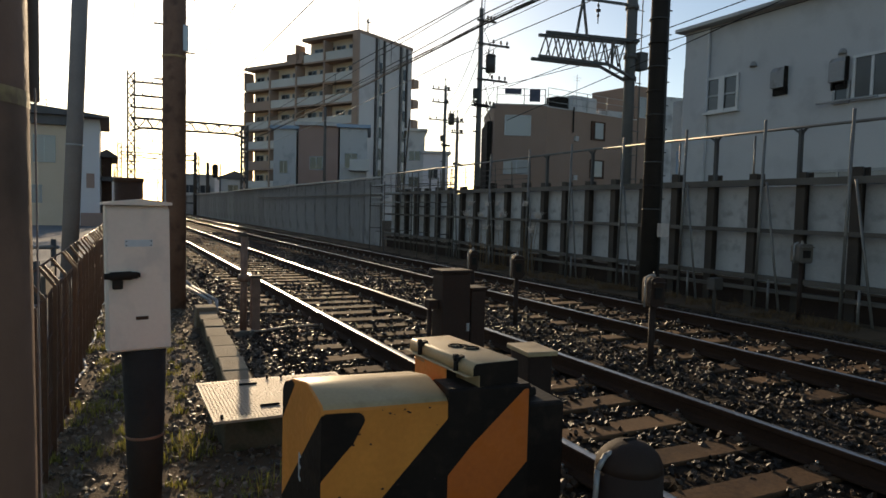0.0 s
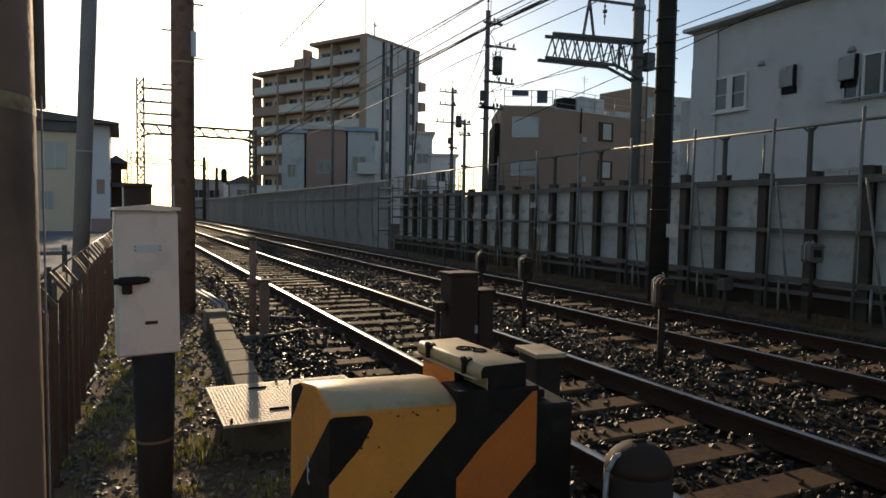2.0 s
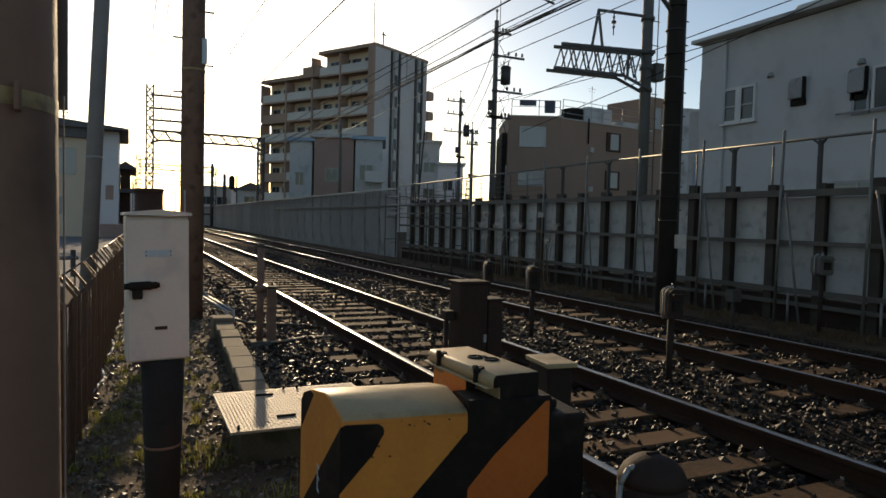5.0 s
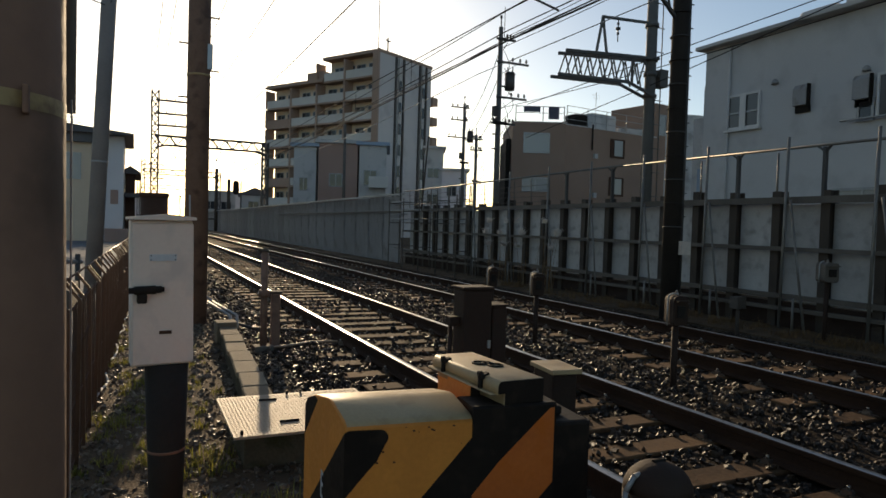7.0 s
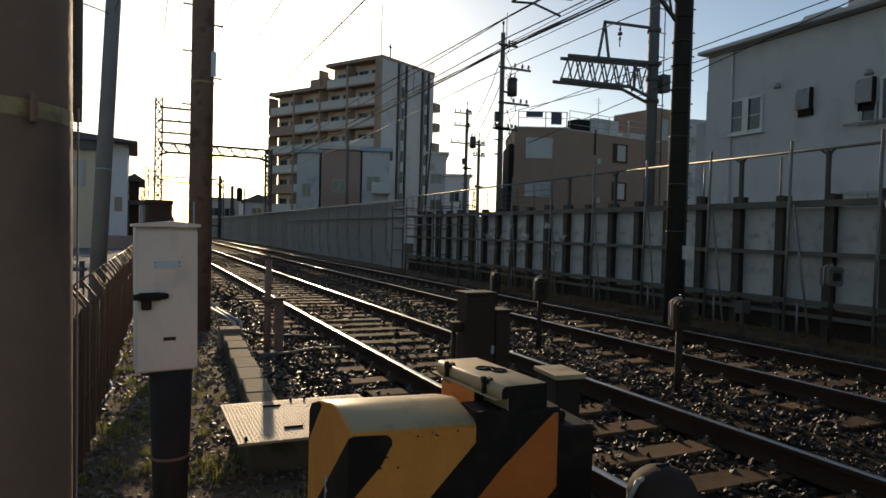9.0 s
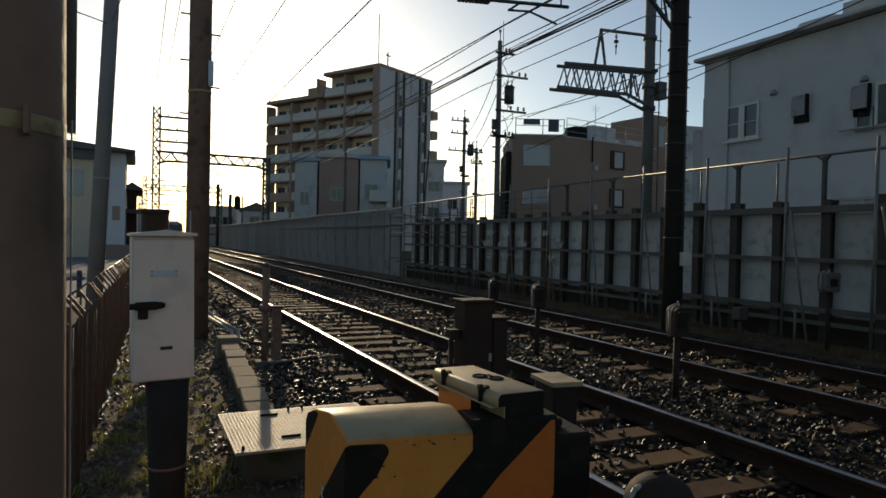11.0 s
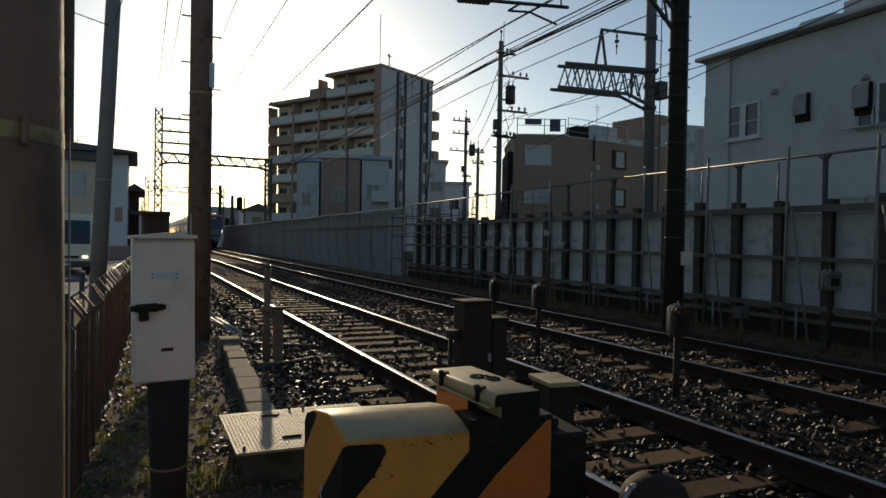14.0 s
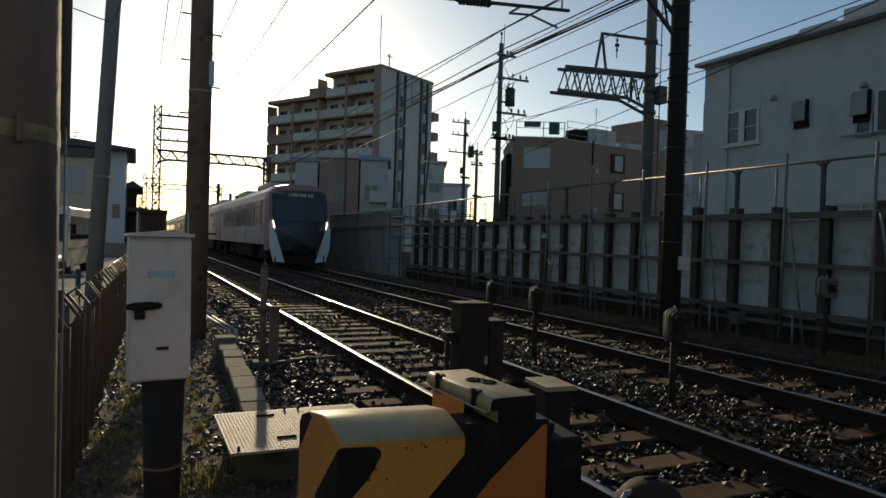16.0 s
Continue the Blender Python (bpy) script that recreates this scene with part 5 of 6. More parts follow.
    rods_part("drain", [((-0.6, 0.9, 0), (-0.6, 0.9, 6.8), 0.05), ((-0.3, 0.9, 0), (-0.3, 0.9, 6.6), 0.05)], "steel", b)


def build_tan_building():
    # facade one faces the camera, facade two turns away
    a1 = math.degrees(math.atan2(36.93 - 38.38, 25.64 - 22.46))
    b = thing("tan_building", "brown tiled three storey building with laundry on the roof", "building", pose(22.46, 38.38, -0.2, 0, 0, a1))
    box_part("wall", (0, 3.5, 0, 7, 0, 8.72), "tanwall", b)
    box_part("parapet_cap", (-0.05, 3.55, -0.05, 7, 8.721, 8.8), "greywall", b)
    window(b, 0.72, 6.72, 1.75, 1.35, 0, 1, glass="paleglass")
    window(b, 0.72, 4.2, 1.75, 0.95, 0, 2, glass="paleglass")
    box_part("neighbour_wall", (-0.35, -0.02, 0.6, 5, 0, 7.7), "black", b, "dark corrugated end wall")
    w2 = new("wing")
    w2.parent = b
    w2.matrix_basis = pose(3.5, 0.0, 0, 0, 0, 33)
    box_part("wall", (0.0, 8.9, 0.01, 6, 0, 8.65), "tanwall", w2)
    box_part("parapet_cap", (0.0, 8.95, -0.04, 6, 8.651, 8.72), "greywall", w2)
    for z in (6.85, 4.2):
        box_part("window_frame", (4.2, 5.6, -0.07, -0.005, z, z + 1.3), "brownpaint", w2)
        box_part("pane", (4.55, 5.35, -0.1, -0.071, z + 0.12, z + 1.2), "paleglass", w2)
        box_part("vent", (2.6, 2.9, -0.15, -0.005, z - 0.2, z + 0.12), "greywall", w2)
    rods_part("downpipe", [((2.4, -0.08, 7.2), (2.4, -0.08, 8.9), 0.05)], "black", w2)
    for x0, x1 in ((0, 3.5),):
        rods = [((x, 0.2, 8.8), (x, 0.2, 9.85), 0.03) for x in (0.2, 2.0, 3.4)] + [((0.2, 0.2, 9.82), (3.4, 0.2, 9.82), 0.025), ((0.2, 0.2, 9.4), (3.4, 0.2, 9.4), 0.02)]
        rods_part("drying_frame", rods, "darksteel", b, "", 6)
    rods = [((x, 0.25, 8.7), (x, 0.25, 10.0), 0.025) for x in (0.3, 2.2, 4.0, 6.0, 8.4)] + [((0.3, 0.25, z), (8.4, 0.25, z), 0.02) for z in (9.98, 9.55, 9.1)]
    rods_part("roof_rail", rods, "steel", w2, "", 6)
    box_part("hanging_cloth", (2.35, 3.05, 0.15, 0.19, 9.0, 9.8), "cloth", b, "dark cloth hung to dry")
    box_part("hanging_cloth", (0.7, 1.8, 0.15, 0.19, 9.45, 9.82), "cloth", b, "dark cloth hung to dry")
    box_part("roof_box", (1.4, 2.6, 0.6, 1.6, 8.7, 9.6), "black", w2, "dark roof unit")
    box_part("roof_room", (10.6, 13.5, 1.5, 6, 0, 11.6), "tanwall", w2, "small stair room on the roof")
    window(w2, 11.0, 9.2, 0.8, 1.6, 1.5, 1, glass="paleglass")
    box_part("shed", (4.0, 6.4, 1.6, 4, 8.66, 10.1), "greywall", w2)
    rods_part("aerial", [((3.7, 1, 8.7), (3.7, 1, 11.4), 0.02), ((3.3, 1, 11.2), (4.1, 1, 11.2), 0.012), ((3.4, 1, 11.0), (4.0, 1, 11.0), 0.012)], "steel", w2, "", 5)
    c = thing("grey_annex", "plain grey building behind the lattice mast", "building", pose(33.2, 41.0, -0.2, 0, 0, -12))
    box_part("wall", (0, 9, 0, 8, 0, 9.6), "greywall", c)
    window(c, 0.4, 6.2, 0.8, 2.0, 0, 1, glass="paleglass")
    window(c, 2.5, 6.2, 1.2, 1.2, 0, 2)
    box_part("roof_block", (2.5, 8, 1, 7, 9.601, 11.2), "greywall", c)


def build_apartment():
    # local -y faces the balconies' view, local x along the balcony face; origin at the near corner
    ang = math.degrees(math.atan2(86.2 - 106.0, 29.6 - 18.25))
    b = thing("apartment_block", "tall tan apartment block with rows of balconies", "apartment building", pose(18.25, 106.0, -0.2, 0, 0, ang))
    n, fh, length, tall = 7, 2.95, 22.8, 10.6
    zt = 22.0
    box_part("core", (0.3, length - 0.9, 1.5, 11.4, 0, zt), "aptsoffit", b)
    box_part("core_top", (length - tall, length - 0.9, 1.5, 11.4, zt, zt + fh), "aptsoffit", b)
    box_part("gable_wall", (length - 0.89, length, -0.05, 11.6, 0, zt + fh), "aptgrey", b, "plain grey end wall")
    box_part("corner_pier", (length - 0.9, length + 0.05, -0.45, -0.051, 0, zt + fh), "aptwall", b, "brown tiled corner pier")
    box_part("rear_wall", (0.3, length - 0.9, 11.41, 11.7, 0, zt), "aptgrey", b)
    bay = (length - 0.9) / 4.0
    for f in range(1, 9):
        z = zt - (8 - f) * fh
        x0 = 0.0 if f < 8 else length - tall
        if z < 0.5:
            continue
        box_part("floor_slab", (x0, length - 0.89, -0.05, 1.499, z - 0.24, z), "aptwall", b)
        for i in range(4):
            bx = i * bay
            if bx + bay < x0 + 1:
                continue
            a = max(bx, x0) + 0.12
            e = bx + bay - 0.12
            box_part("balcony_panel", (a, e, -0.02, 0.06, z + 0.004, z + 1.12), "aptwall" if i == 0 and f % 3 == 0 else "parapet", b)
            box_part("divider", (bx - 0.13, bx + 0.13, -0.22, 1.498, z + 0.002, z + fh - 0.242), "aptwall", b)
            window(b, a + 0.7, z + 0.1, 1.7, 2.0, 1.498, 2)
            window(b, a + 3.0, z + 0.1, 1.6, 2.0, 1.498, 2)
    box_part("roof_slab", (length - tall - 0.1, length + 0.05, -0.15, 11.8, zt + fh + 0.002, zt + fh + 0.45), "aptwall", b)
    box_part("roof_slab", (-0.1, length - tall - 0.101, -0.15, 11.8, zt + 0.002, zt + 0.5), "aptwall", b)
    box_part("stair_head", (length - tall - 3.6, length - tall - 0.2, 0.2, 6, zt + 0.501, zt + 1.6), "aptwall", b)
    # strips and shafts on the end wall (faces +x)
    for y0, y1, m in ((3.2, 3.5, "darksteel"), (3.9, 4.5, "greywall"), (4.9, 5.2, "darksteel"), (8.6, 8.9, "darksteel"), (9.2, 9.8, "greywall"), (10.1, 10.4, "darksteel")):
        box_part("service_shaft", (length + 0.002, length + 0.22, y0, y1, 0, zt + fh), m, b)
    for f in range(7):
        z = 2 + f * fh
        box_part("slit_window", (length + 0.221, length + 0.26, 3.95, 4.45, z + 0.6, z + 2.1), "glass", b)
        box_part("slit_window", (length + 0.221, length + 0.26, 9.25, 9.75, z + 0.6, z + 2.1), "glass", b)
        box_part("corner_balcony", (length - 1.0, length + 0.3, 11.71, 13.0, z, z + 1.2), "aptwall", b)
    rods_part("lightning_rod", [((length - 1.2, 1, zt + fh), (length - 1.2, 1, zt + fh + 7.5), 0.06)], "steel", b, "", 6)
    rods_part("aerial", [((length - 0.4, 2, zt + fh), (length - 0.4, 2, zt + fh + 2.4), 0.1), ((length - 0.4, 1.6, zt + fh + 2.0), (length - 0.4, 2.6, zt + fh + 2.0), 0.08)], "darksteel", b, "", 6)


def plain_house(x, y, ang, w, d, h, wall, roof, label, gable=0.0, wins=()):
    b = thing("house", label, "house", pose(x, y, -0.2, 0, 0, ang))
    box_part("wall", (0, w, 0, d, 0, h), wall, b)
    bm = bmesh.new()
    if gable:
        bm_prism(bm, [(-0.4, h + 0.002), (w + 0.4, h + 0.002), (w + 0.4, h + 0.12), (w / 2, h + gable), (-0.4, h + 0.12)], "y", -0.4, d + 0.4)
    else:
        bm_box(bm, -0.3, w + 0.3, -0.3, d + 0.3, h + 0.002, h + 0.3)
    part("roof", bm, roof, b)
    for wx, wz, ww, wh in wins:
        window(b, wx, wz, ww, wh, 0, 2)
    return b


def build_town():
    # beside the road
    b = thing("house", "beige two storey house with a dark low roof", "house", pose(-10.5, 52.0, -0.2))
    box_part("wall", (0, 7.7, 0, 9, 0, 7.3), "housewall", b)
    box_part("pale_wall", (7.701, 9.72, 0.5, 9, 0, 7.35), "housewhite", b, "paler rendered wing")
    bm = bmesh.new()
    bm_prism(bm, [(-0.6, 7.36), (10.3, 7.36), (10.35, 7.48), (5, 8.0), (-0.6, 7.48)], "y", -0.7, 9.6)
    part("roof", bm, "rooftile", b)
    # one dark box for the fascia and the shade it throws on the wall
    box_part("eave_band", (-0.3, 7.9, -0.35, -0.004, 6.72, 7.355), "rooftile", b, "dark band for the eave and the shade under it")
    rods = [((x, 0.5, 7.5), (x, 0.5, 8.5), 0.02) for x in np.arange(0.5, 7.1, 0.55)] + [((0.5, 0.5, z), (7.1, 0.5, z - 0.1), 0.02) for z in (8.5, 8.2, 7.95)]
    rods_part("roof_rail", rods, "waling", b, "thin lacy roof railing", 5)
    for wx, wz, ww, wh in ((5.8, 4.2, 1.3, 1.8), (5.6, 1.5, 0.7, 1.2), (3.0, 4.2, 1.6, 1.6)):
        window(b, wx, wz, ww, wh, 0, 2, glass="paleglass")
    box_part("wall_plate", (8.9, 9.4, 0.44, 0.499, 2.6, 3.6), "redwall", b, "round reddish sign board")
    box_part("planter", (8.6, 10.6, -1.2, -0.3, 0, 0.9), "redwall", b, "low reddish planter by the wall", 0.03)
    b2 = plain_house(-0.72, 56.5, 0, 0.7, 9, 5.0, "brownpaint", "rooftile", "narrow dark house with stepped tiled roofs", 0.6)
    box_part("awning", (-0.1, 1.5, -1.4, -0.31, 3.2, 3.5), "rooftile", b2)
    # beyond the sheet fence
    plain_house(12.9, 60.6, -24, 2.0, 6, 8.55, "greywall", "bluesheet", "narrow grey building with a pale blue roof edge", 0, ((0.5, 4.6, 0.8, 1.2),))
    plain_house(14.85, 59.5, -24, 3.5, 7, 8.9, "redwall", "greywall", "red-brown flat roofed building", 0, ((1.0, 5.0, 1.2, 1.2),))
    h = plain_house(18.2, 58.0, -20, 2.4, 7, 8.8, "greywall", "bluesheet", "grey building with a balcony and blue roof", 0, ((0.4, 5.2, 1.2, 1.4),))
    box_part("balcony", (0.9, 2.6, -0.9, -0.004, 5.0, 6.0), "parapet", h)
    plain_house(31.4, 74.0, -22, 2.2, 8, 11.0, "greywall", "greywall", "pale grey block with dark window bands", 0, ((0.3, 7.5, 1.4, 1.2), (0.3, 4.4, 1.4, 1.2)))
    plain_house(33.2, 73.0, -22, 3.0, 8, 8.4, "housewhite", "greywall", "small pale block behind the railway fence", 0, ((0.6, 5.4, 1.2, 1.2),))
    plain_house(9.2, 112, 0, 5.4, 9, 6.1, "greywall", "greywall", "low pale building by the far line", 0, ((0.8, 3.4, 1.6, 1.3), (3.2, 3.4, 1.6, 1.3)))
    plain_house(14.8, 108, -8, 4.4, 8, 5.7, "greywall", "rooftile", "grey house with a dark gabled roof", 1.3, ((1.2, 3.6, 1.6, 1.2),))
    plain_house(11.5, 150, 0, 12, 9, 7.5, "housewhite", "greywall", "distant pale building beyond the fence", 0, ((1, 4, 2, 1.5), (5, 4, 2, 1.5)))
    plain_house(-12, 130, 0, 10, 9, 7.5, "greywall", "rooftile", "distant grey house beside the road", 1.5, ((5, 4, 2, 1.5),))
    plain_house(-2.6, 175, 0, 4.5, 9, 6.5, "housewhite", "rooftile", "distant house at the end of the road", 1.2)


# ---- vegetation ----
def build_plants():
    spots = [(rng.uniform(-0.34, 0.66), 1.9 + 8.5 * rng.uniform(0, 1) ** 1.2, 0, rng.uniform(0.3, 0.85)) for i in range(230)]
    spots += [(0.45, 4.1, 0, 1.3), (0.42, 4.35, 0, 1.2), (0.95, 3.3, 0, 1.5), (0.72, 3.5, 0, 1.1), (0.2, 5.0, 0, 1.0), (0.1, 5.6, 0, 1.2), (0.05, 6.4, 0, 1.2), (-0.12, 5.2, 0, 1.4)]
    blades("verge_weeds", spots, 34, 0.11, 0.09, 1.0, 0.0035, "leaf", "low yellow-green weeds growing on the verge", "weeds")
    spots = [(rng.uniform(9.05, 9.6), rng.uniform(5.5, 17), -0.05, rng.uniform(0.5, 1.2)) for i in range(120)]
    blades("dry_grass", spots, 40, 0.17, 0.14, 0.9, 0.004, "drygrass", "dry brown grass along the foot of the wall", "grass")
    spots = [(9.3, y, 0, 1.0) for y in (13.9, 14.4, 15.3, 16.1, 17.0)]
    blades("reed_stalks", spots, 14, 1.75, 0.2, 0.35, 0.006, "drygrass", "thin dry reed stalks in front of the wall", "reeds")
    tufts = [(9.3 + rng.uniform(-0.25, 0.25), y + rng.uniform(-0.2, 0.2), z, rng.uniform(0.6, 1.1)) for y in (13.9, 15.3, 16.1, 17.0) for z in (1.0, 1.35, 1.65)]
    blades("reed_plumes", tufts, 70, 0.22, 0.08, 1.0, 0.011, "plume", "pale feathery reed plumes in front of the wall", "reeds")


# ---- train and bus ----
def build_train():
    t = thing("train", "commuter train with a dark glazed front and pale steel sides", "train")
    hw, L = 1.39, 17.6
    body_prof = [(-hw, 0.95), (hw, 0.95), (hw, 2.95), (hw - 0.06, 3.25), (hw - 0.35, 3.5), (0.5, 3.62), (-0.5, 3.62), (-hw + 0.35, 3.5), (-hw + 0.06, 3.25), (-hw, 2.95)]
    def car(y0, front):
        bm = bmesh.new()
        bm_prism(bm, body_prof, "y", y0 + (1.0 if front else 0.0), y0 + L)
        c = part("car_body", bm, "trainsteel", t, "brushed steel car body")
        for s in (-1, 1):
            x0, x1 = (s * hw, s * (hw + 0.012)) if s > 0 else (s * (hw + 0.012), s * hw)
            box_part("window_band", (x0, x1, y0 + 1.6, y0 + L - 0.4, 2.62, 2.9), "trainpink", c, "dull red band")
            for k in range(4):
                yd = y0 + 2.1 + k * 4.25
                xx0, xx1 = (s * hw + 0.004, s * hw + 0.02) if s > 0 else (s * hw - 0.02, s * hw - 0.004)
                d = box_part("door", (xx0, xx1, yd, yd + 1.3, 1.0, 2.85), "trainsteel", c)
                xg = (s * hw + 0.021, s * hw + 0.026) if s > 0 else (s * hw - 0.026, s * hw - 0.021)
                for q in (0.1, 0.72):
                    box_part("door_window", (*xg, yd + q, yd + q + 0.48, 1.85, 2.7), "glass", c)
                if k < 3:
                    box_part("side_window", (*xg, yd + 1.65, yd + 3.95, 1.8, 2.6), "glass", c, "dark side window")
                box_part("pillar", (*xg, yd - 0.3, yd - 0.05, 1.75, 2.9), "trainpink", c, "dull red pillar")
        for q in (3.0, 13.8):
            box_part("bogie", (-1.1, 1.1, y0 + q - 1.1, y0 + q + 1.1, 0.25, 0.85), "black", t, "", 0.06)
            for s in (-1, 1):
                for dy in (-1.05, 1.05):
                    rods_part("wheel", [((s * 0.68, y0 + q + dy, 0.43), (s * 0.80, y0 + q + dy, 0.43), 0.43)], "darksteel", t, "", 18)
        box_part("underfloor_gear", (-1.2, 1.2, y0 + 5.4, y0 + 11.6, 0.3, 0.94), "black", t, "", 0.04)
        for q in (5.0, 12.0):
            box_part("roof_unit", (-0.85, 0.85, y0 + q - 1.6, y0 + q + 1.6, 3.60, 3.86), "trainsteel", t, "grey roof air conditioner", 0.05)
        return c
    for i in range(7):
        car(i * 18.2, i == 0)
    # nose: the cab front, tapering a little
    bm = bmesh.new()
    r0 = [Vector((x * 0.955, 0.12 + (0.10 if z < 1.2 else 0.0) + max(0, z - 1.7) * 0.20, z if z < 3.4 else z - 0.03)) for x, z in [(-hw, 0.72), (hw, 0.72), *body_prof[2:]]]
    r1 = [Vector((x, 1.01, z)) for x, z in [(-hw, 0.72), (hw, 0.72), *body_prof[2:]]]
    v0, v1 = [bm.verts.new(p) for p in r0], [bm.verts.new(p) for p in r1]
    for i in range(len(v0)):
        f = bm.faces.new((v0[i], v0[(i + 1) % len(v0)], v1[(i + 1) % len(v0)], v1[i]))
    bm.faces.new(v0[::-1])
    bmesh.ops.recalc_face_normals(bm, faces=bm.faces[:])
    nose = part("cab_front", bm, "trainpink", t, "dull red cab surround")
    def fy(z):
        return 0.12 + max(0, z - 1.7) * 0.20 - 0.012
    def face_sheet(name, pts, material, depth, label="", parent=nose):
        bm = bmesh.new()
        a = [bm.verts.new((x, fy(z) - depth + 0.03 * (abs(x) > 1.1), z)) for x, z in pts]
        c = [bm.verts.new((x, fy(z) + 0.05, z)) for x, z in pts]
        k = len(pts)
        bm.faces.new(a)
        bm.faces.new(c[::-1])
        for i in range(k):
            bm.faces.new((a[i], c[i], c[(i + 1) % k], a[(i + 1) % k]))
        bmesh.ops.recalc_face_normals(bm, faces=bm.faces[:])
        return part(name, bm, material, parent, label)
    face_sheet("mask", [(-0.78, 0.72), (0.78, 0.72), (1.1, 1.7), (1.2, 2.2), (1.2, 3.2), (0.9, 3.36), (-0.9, 3.36), (-1.2, 3.2), (-1.2, 2.2), (-1.1, 1.7)], "trainmask", 0.012, "glossy black front mask")
    for s in (-1, 1):
        pts = [(s * 0.66, 0.22), (s * 1.14, 0.26), (s * 1.31, 0.95), (s * 1.32, 1.70), (s * 1.12, 1.70)]
        face_sheet("front_skirt", pts if s > 0 else pts[::-1], "trainwhite", 0.03, "pale slanting skirt panel")
        pts = [(s * 1.08, 1.70), (s * 1.14, 1.66), (s * 1.20, 1.98), (s * 1.16, 2.02)]
        face_sheet("headlight", pts if s > 0 else pts[::-1], "headlight", 0.05, "lit slanting headlamp")
    face_sheet("windscreen", [(-1.08, 2.05), (1.08, 2.05), (1.1, 2.95), (-1.1, 2.95)], "windshield", 0.02, "dark bluish windscreen")
    bm = bmesh.new()
    for i in range(9):
        w = 0.05 + 0.03 * (i % 3)
        bm_box(bm, -0.5 + i * 0.12, -0.5 + i * 0.12 + w, fy(3.14) - 0.03, fy(3.14) - 0.013, 3.07, 3.2)
    part("sign_bars", bm, "led", nose, "row of dim lit bars")
    box_part("coupler", (-0.25, 0.25, -0.25, 0.3, 0.55, 0.95), "black", t, "dark coupler", 0.03)
    box_part("snow_plough", (-1.1, 1.1, 0.1, 0.5, 0.12, 0.55), "black", t, "", 0.03)
    rods_part("aerial", [((0, 2.0, 3.6), (0, 2.0, 3.95), 0.03)], "darksteel", t, "", 6)
    rods = []
    for y in (9.0,):
        rods += [((-0.6, y, 3.65), (-0.5, y + 0.9, 4.3), 0.03), ((-0.5, y + 0.9, 4.3), (-0.5, y, 5.0), 0.025), ((0.6, y, 3.65), (0.5, y + 0.9, 4.3), 0.03), ((0.5, y + 0.9, 4.3), (0.5, y, 5.0), 0.025), ((-0.8, y, 5.02), (0.8, y, 5.02), 0.03)]
    rods_part("pantograph", [((a[0], a[1] + 18.2, a[2]), (b[0], b[1] + 18.2, b[2]), r) for a, b, r in rods], "darksteel", t, "raised pantograph", 6)
    return t


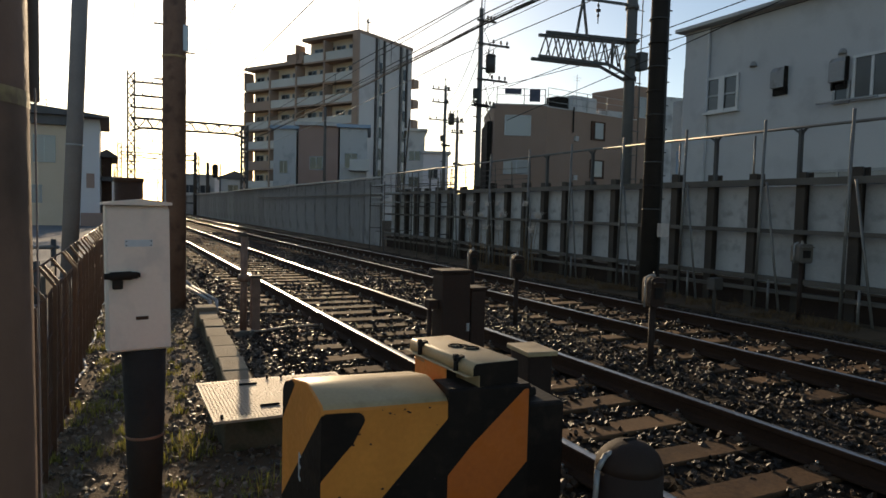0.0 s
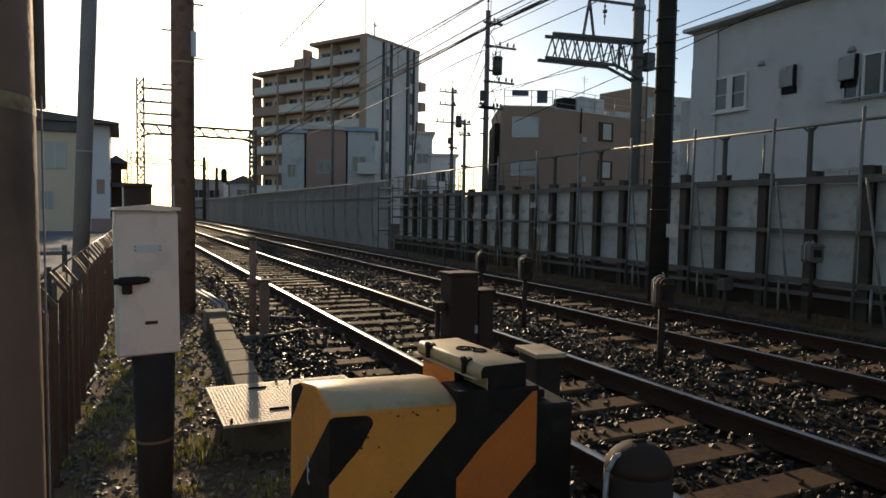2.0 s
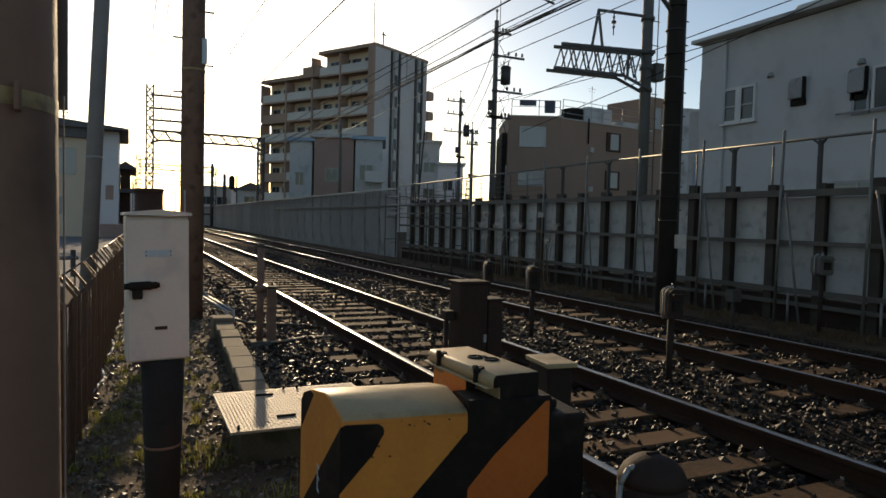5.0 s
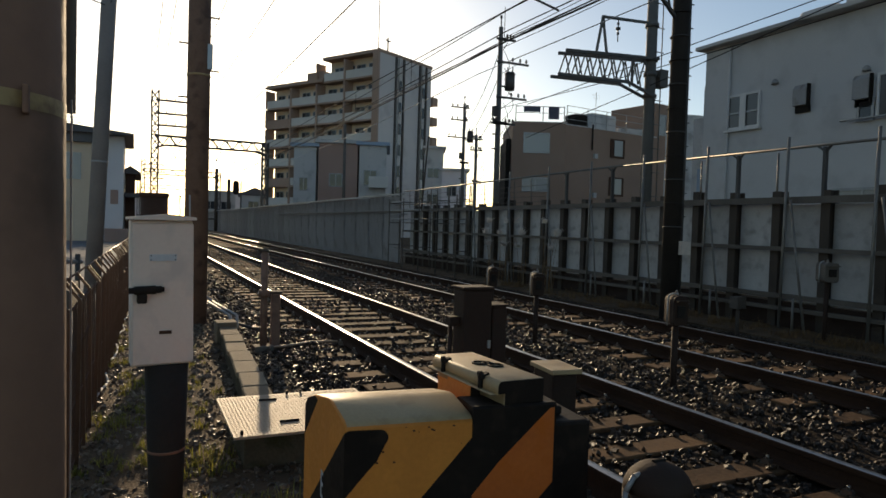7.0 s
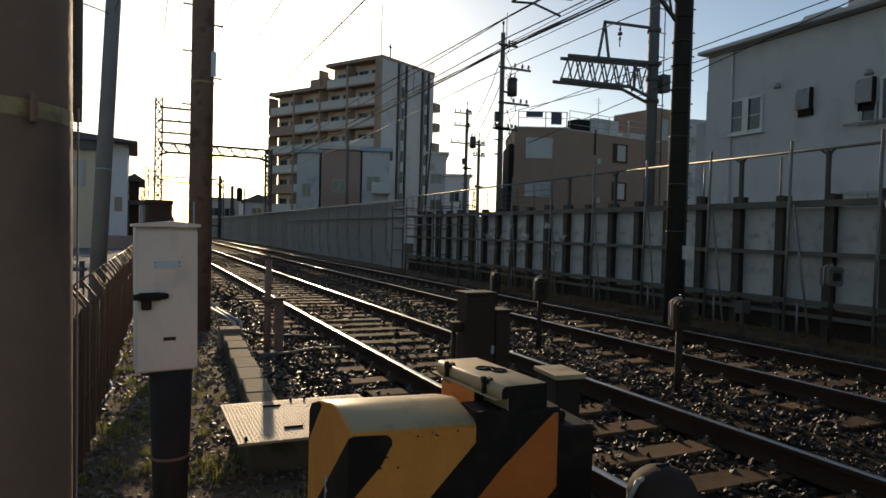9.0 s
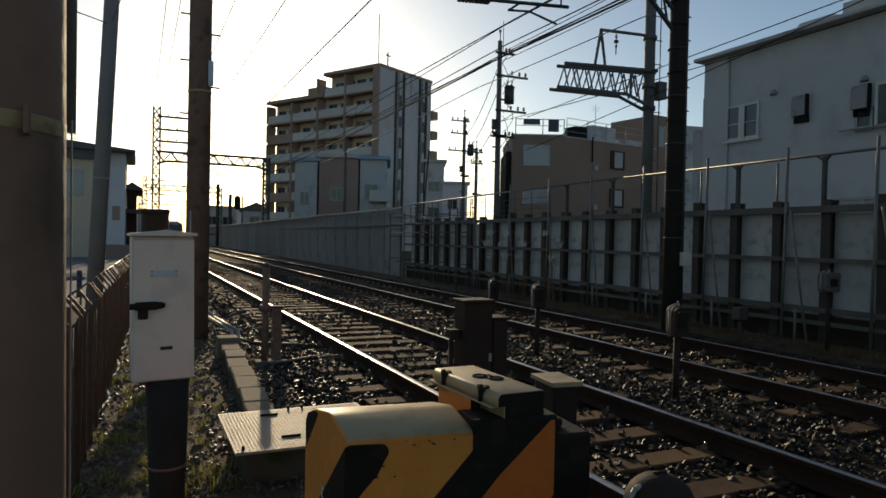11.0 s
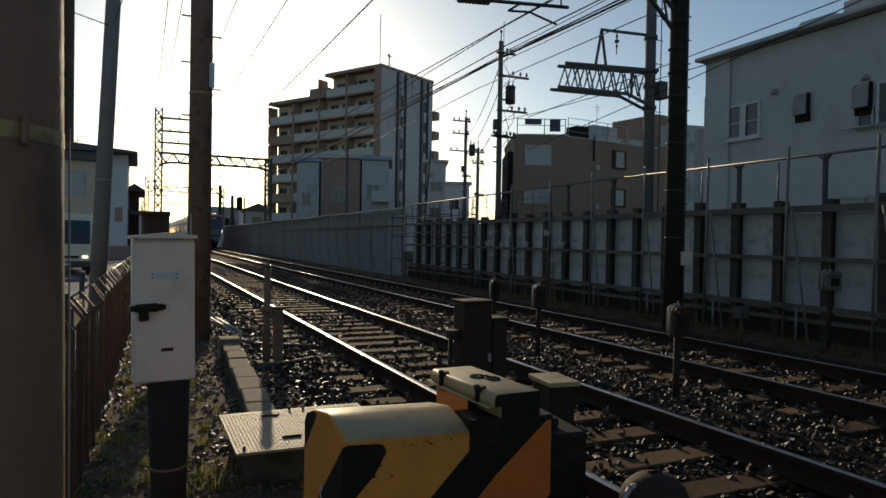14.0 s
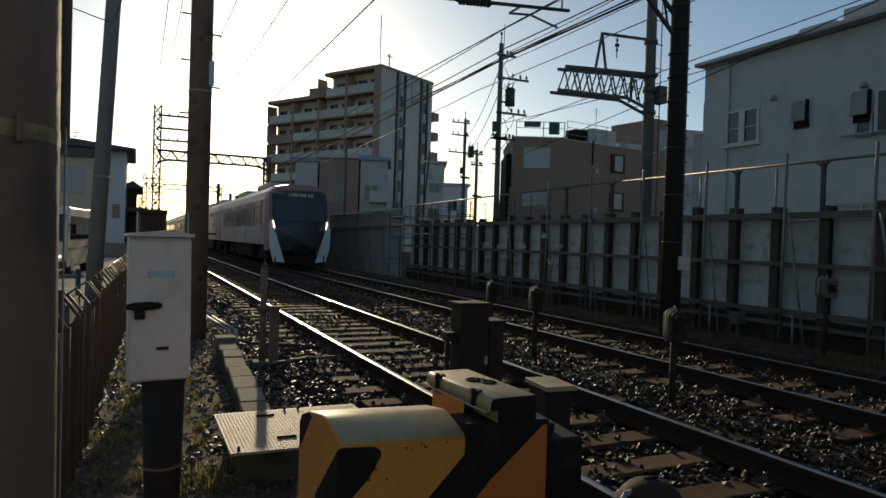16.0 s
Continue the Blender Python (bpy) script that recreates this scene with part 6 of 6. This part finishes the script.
def build_bus():
    # front at local -y
    b = thing("minibus", "cream minibus with lit headlamps on the side road", "minibus")
    hw, L = 1.0, 6.2
    bm = bmesh.new()
    prof = [(0.02, 0.34), (-0.02, 0.75), (0.0, 1.25), (0.28, 2.25), (0.55, 2.52), (L - 0.1, 2.58), (L, 2.4), (L, 0.34)]
    bm_prism(bm, prof, "x", -hw, hw)
    soften(bm, 0.07, 3)
    body = part("body", bm, "buscream", b)
    bm = bmesh.new()
    bm_prism(bm, [(-0.012, 1.28), (0.262, 2.24), (0.34, 2.24), (0.1, 1.28)], "x", -0.9, 0.9)
    part("windscreen", bm, "windshield", b, "dark windscreen")
    for s in (-1, 1):
        x0, x1 = (hw - 0.03, hw + 0.012) if s > 0 else (-hw - 0.012, -hw + 0.03)
        for i in range(5):
            box_part("side_window", (x0, x1, 0.6 + i * 1.1, 1.6 + i * 1.1, 1.35, 2.2), "glass", b)
        box_part("side_stripe", (x0 - 0.002, x1 - 0.004, 0.3, L - 0.3, 0.98, 1.06), "polebrown", b)
        h = box_part("headlight", (s * 0.72 - 0.10, s * 0.72 + 0.10, -0.045, 0.03, 0.70, 0.80), "buslight", b, "lit headlamp", 0.02)
        m = rods_part("mirror_arm", [((s * 0.95, 0.3, 1.9), (s * 1.2, -0.02, 1.85), 0.018)], "black", b)
        box_part("mirror", (s * 1.2 - 0.08, s * 1.2 + 0.08, -0.06, 0.0, 1.55, 1.9), "black", m, "", 0.02)
        for y in (1.1, 4.9):
            w = rods_part("wheel", [((s * 0.78, y, 0.36), (s * 1.005, y, 0.36), 0.36)], "rubber", b, "", 20)
            rods_part("rim", [((s * 1.0, y, 0.36), (s * 1.012, y, 0.36), 0.2)], "steel", w, "", 16)
    box_part("grille", (-0.5, 0.5, -0.04, 0.02, 0.70, 0.80), "black", b)
    box_part("bumper", (-0.98, 0.98, -0.08, 0.12, 0.32, 0.58), "sensorgrey", b, "dark grey bumper", 0.04)
    box_part("plate", (-0.2, 0.2, -0.1, -0.081, 0.40, 0.52), "trainwhite", b, "blank pale plate")
    rods_part("roof_lamp", [((0.86, 0.6, 2.5), (0.9, 0.5, 2.78), 0.02)], "trainwhite", b)
    return b


build_ground()
build_trough()
build_cabinet()
build_gate_machine()
build_posts()
build_near_mast()
build_left_poles()
build_fence()
build_right_poles()
build_lines()
build_gantries()
build_small_poles()
build_white_building()
build_tan_building()
build_apartment()
build_town()
build_plants()
train = build_train()
bus = build_bus()
build_wall()
build_tracks()


def motions():
    times = [0, 2, 4, 6, 8, 9, 10, 11, 12, 13, 13.5, 14, 14.5, 15, 15.5, 16]
    walk(train, [(t, pose(TRACKS[1] + 0.03, 28.7 + 20.8 * (16 - t), 0.17)) for t in times])
    walk(bus, [
        (0, pose(-24, 47, -0.2, 0, 0, 75)), (4, pose(-20, 46, -0.2, 0, 0, 75)), (8, pose(-14, 44, -0.2, 0, 0, 70)),
        (10, pose(-9.0, 41, -0.2, 0, 0, 55)), (11, pose(-6.0, 38.2, -0.2, 0, 0, 38)), (11.5, pose(-4.7, 36.9, -0.2, 0, 0, 28)),
        (12, pose(-3.85, 35.7, -0.2, 0, 0, 19)), (12.5, pose(-3.4, 34.5, -0.2, 0, 0, 13)), (13, pose(-3.05, 33.2, -0.2, 0, 0, 9)),
        (13.5, pose(-2.85, 32.0, -0.2, 0, 0, 7)), (14, pose(-2.72, 30.8, -0.2, 0, 0, 6)), (14.5, pose(-2.65, 29.6, -0.2, 0, 0, 5.5)),
        (15, pose(-2.70, 28.6, -0.2, 0, 0, 4.5)), (15.5, pose(-2.95, 27.8, -0.2, 0, 0, 1.5)), (16, pose(-3.2, 26.9, -0.2, 0, 0, -4))])


motions()
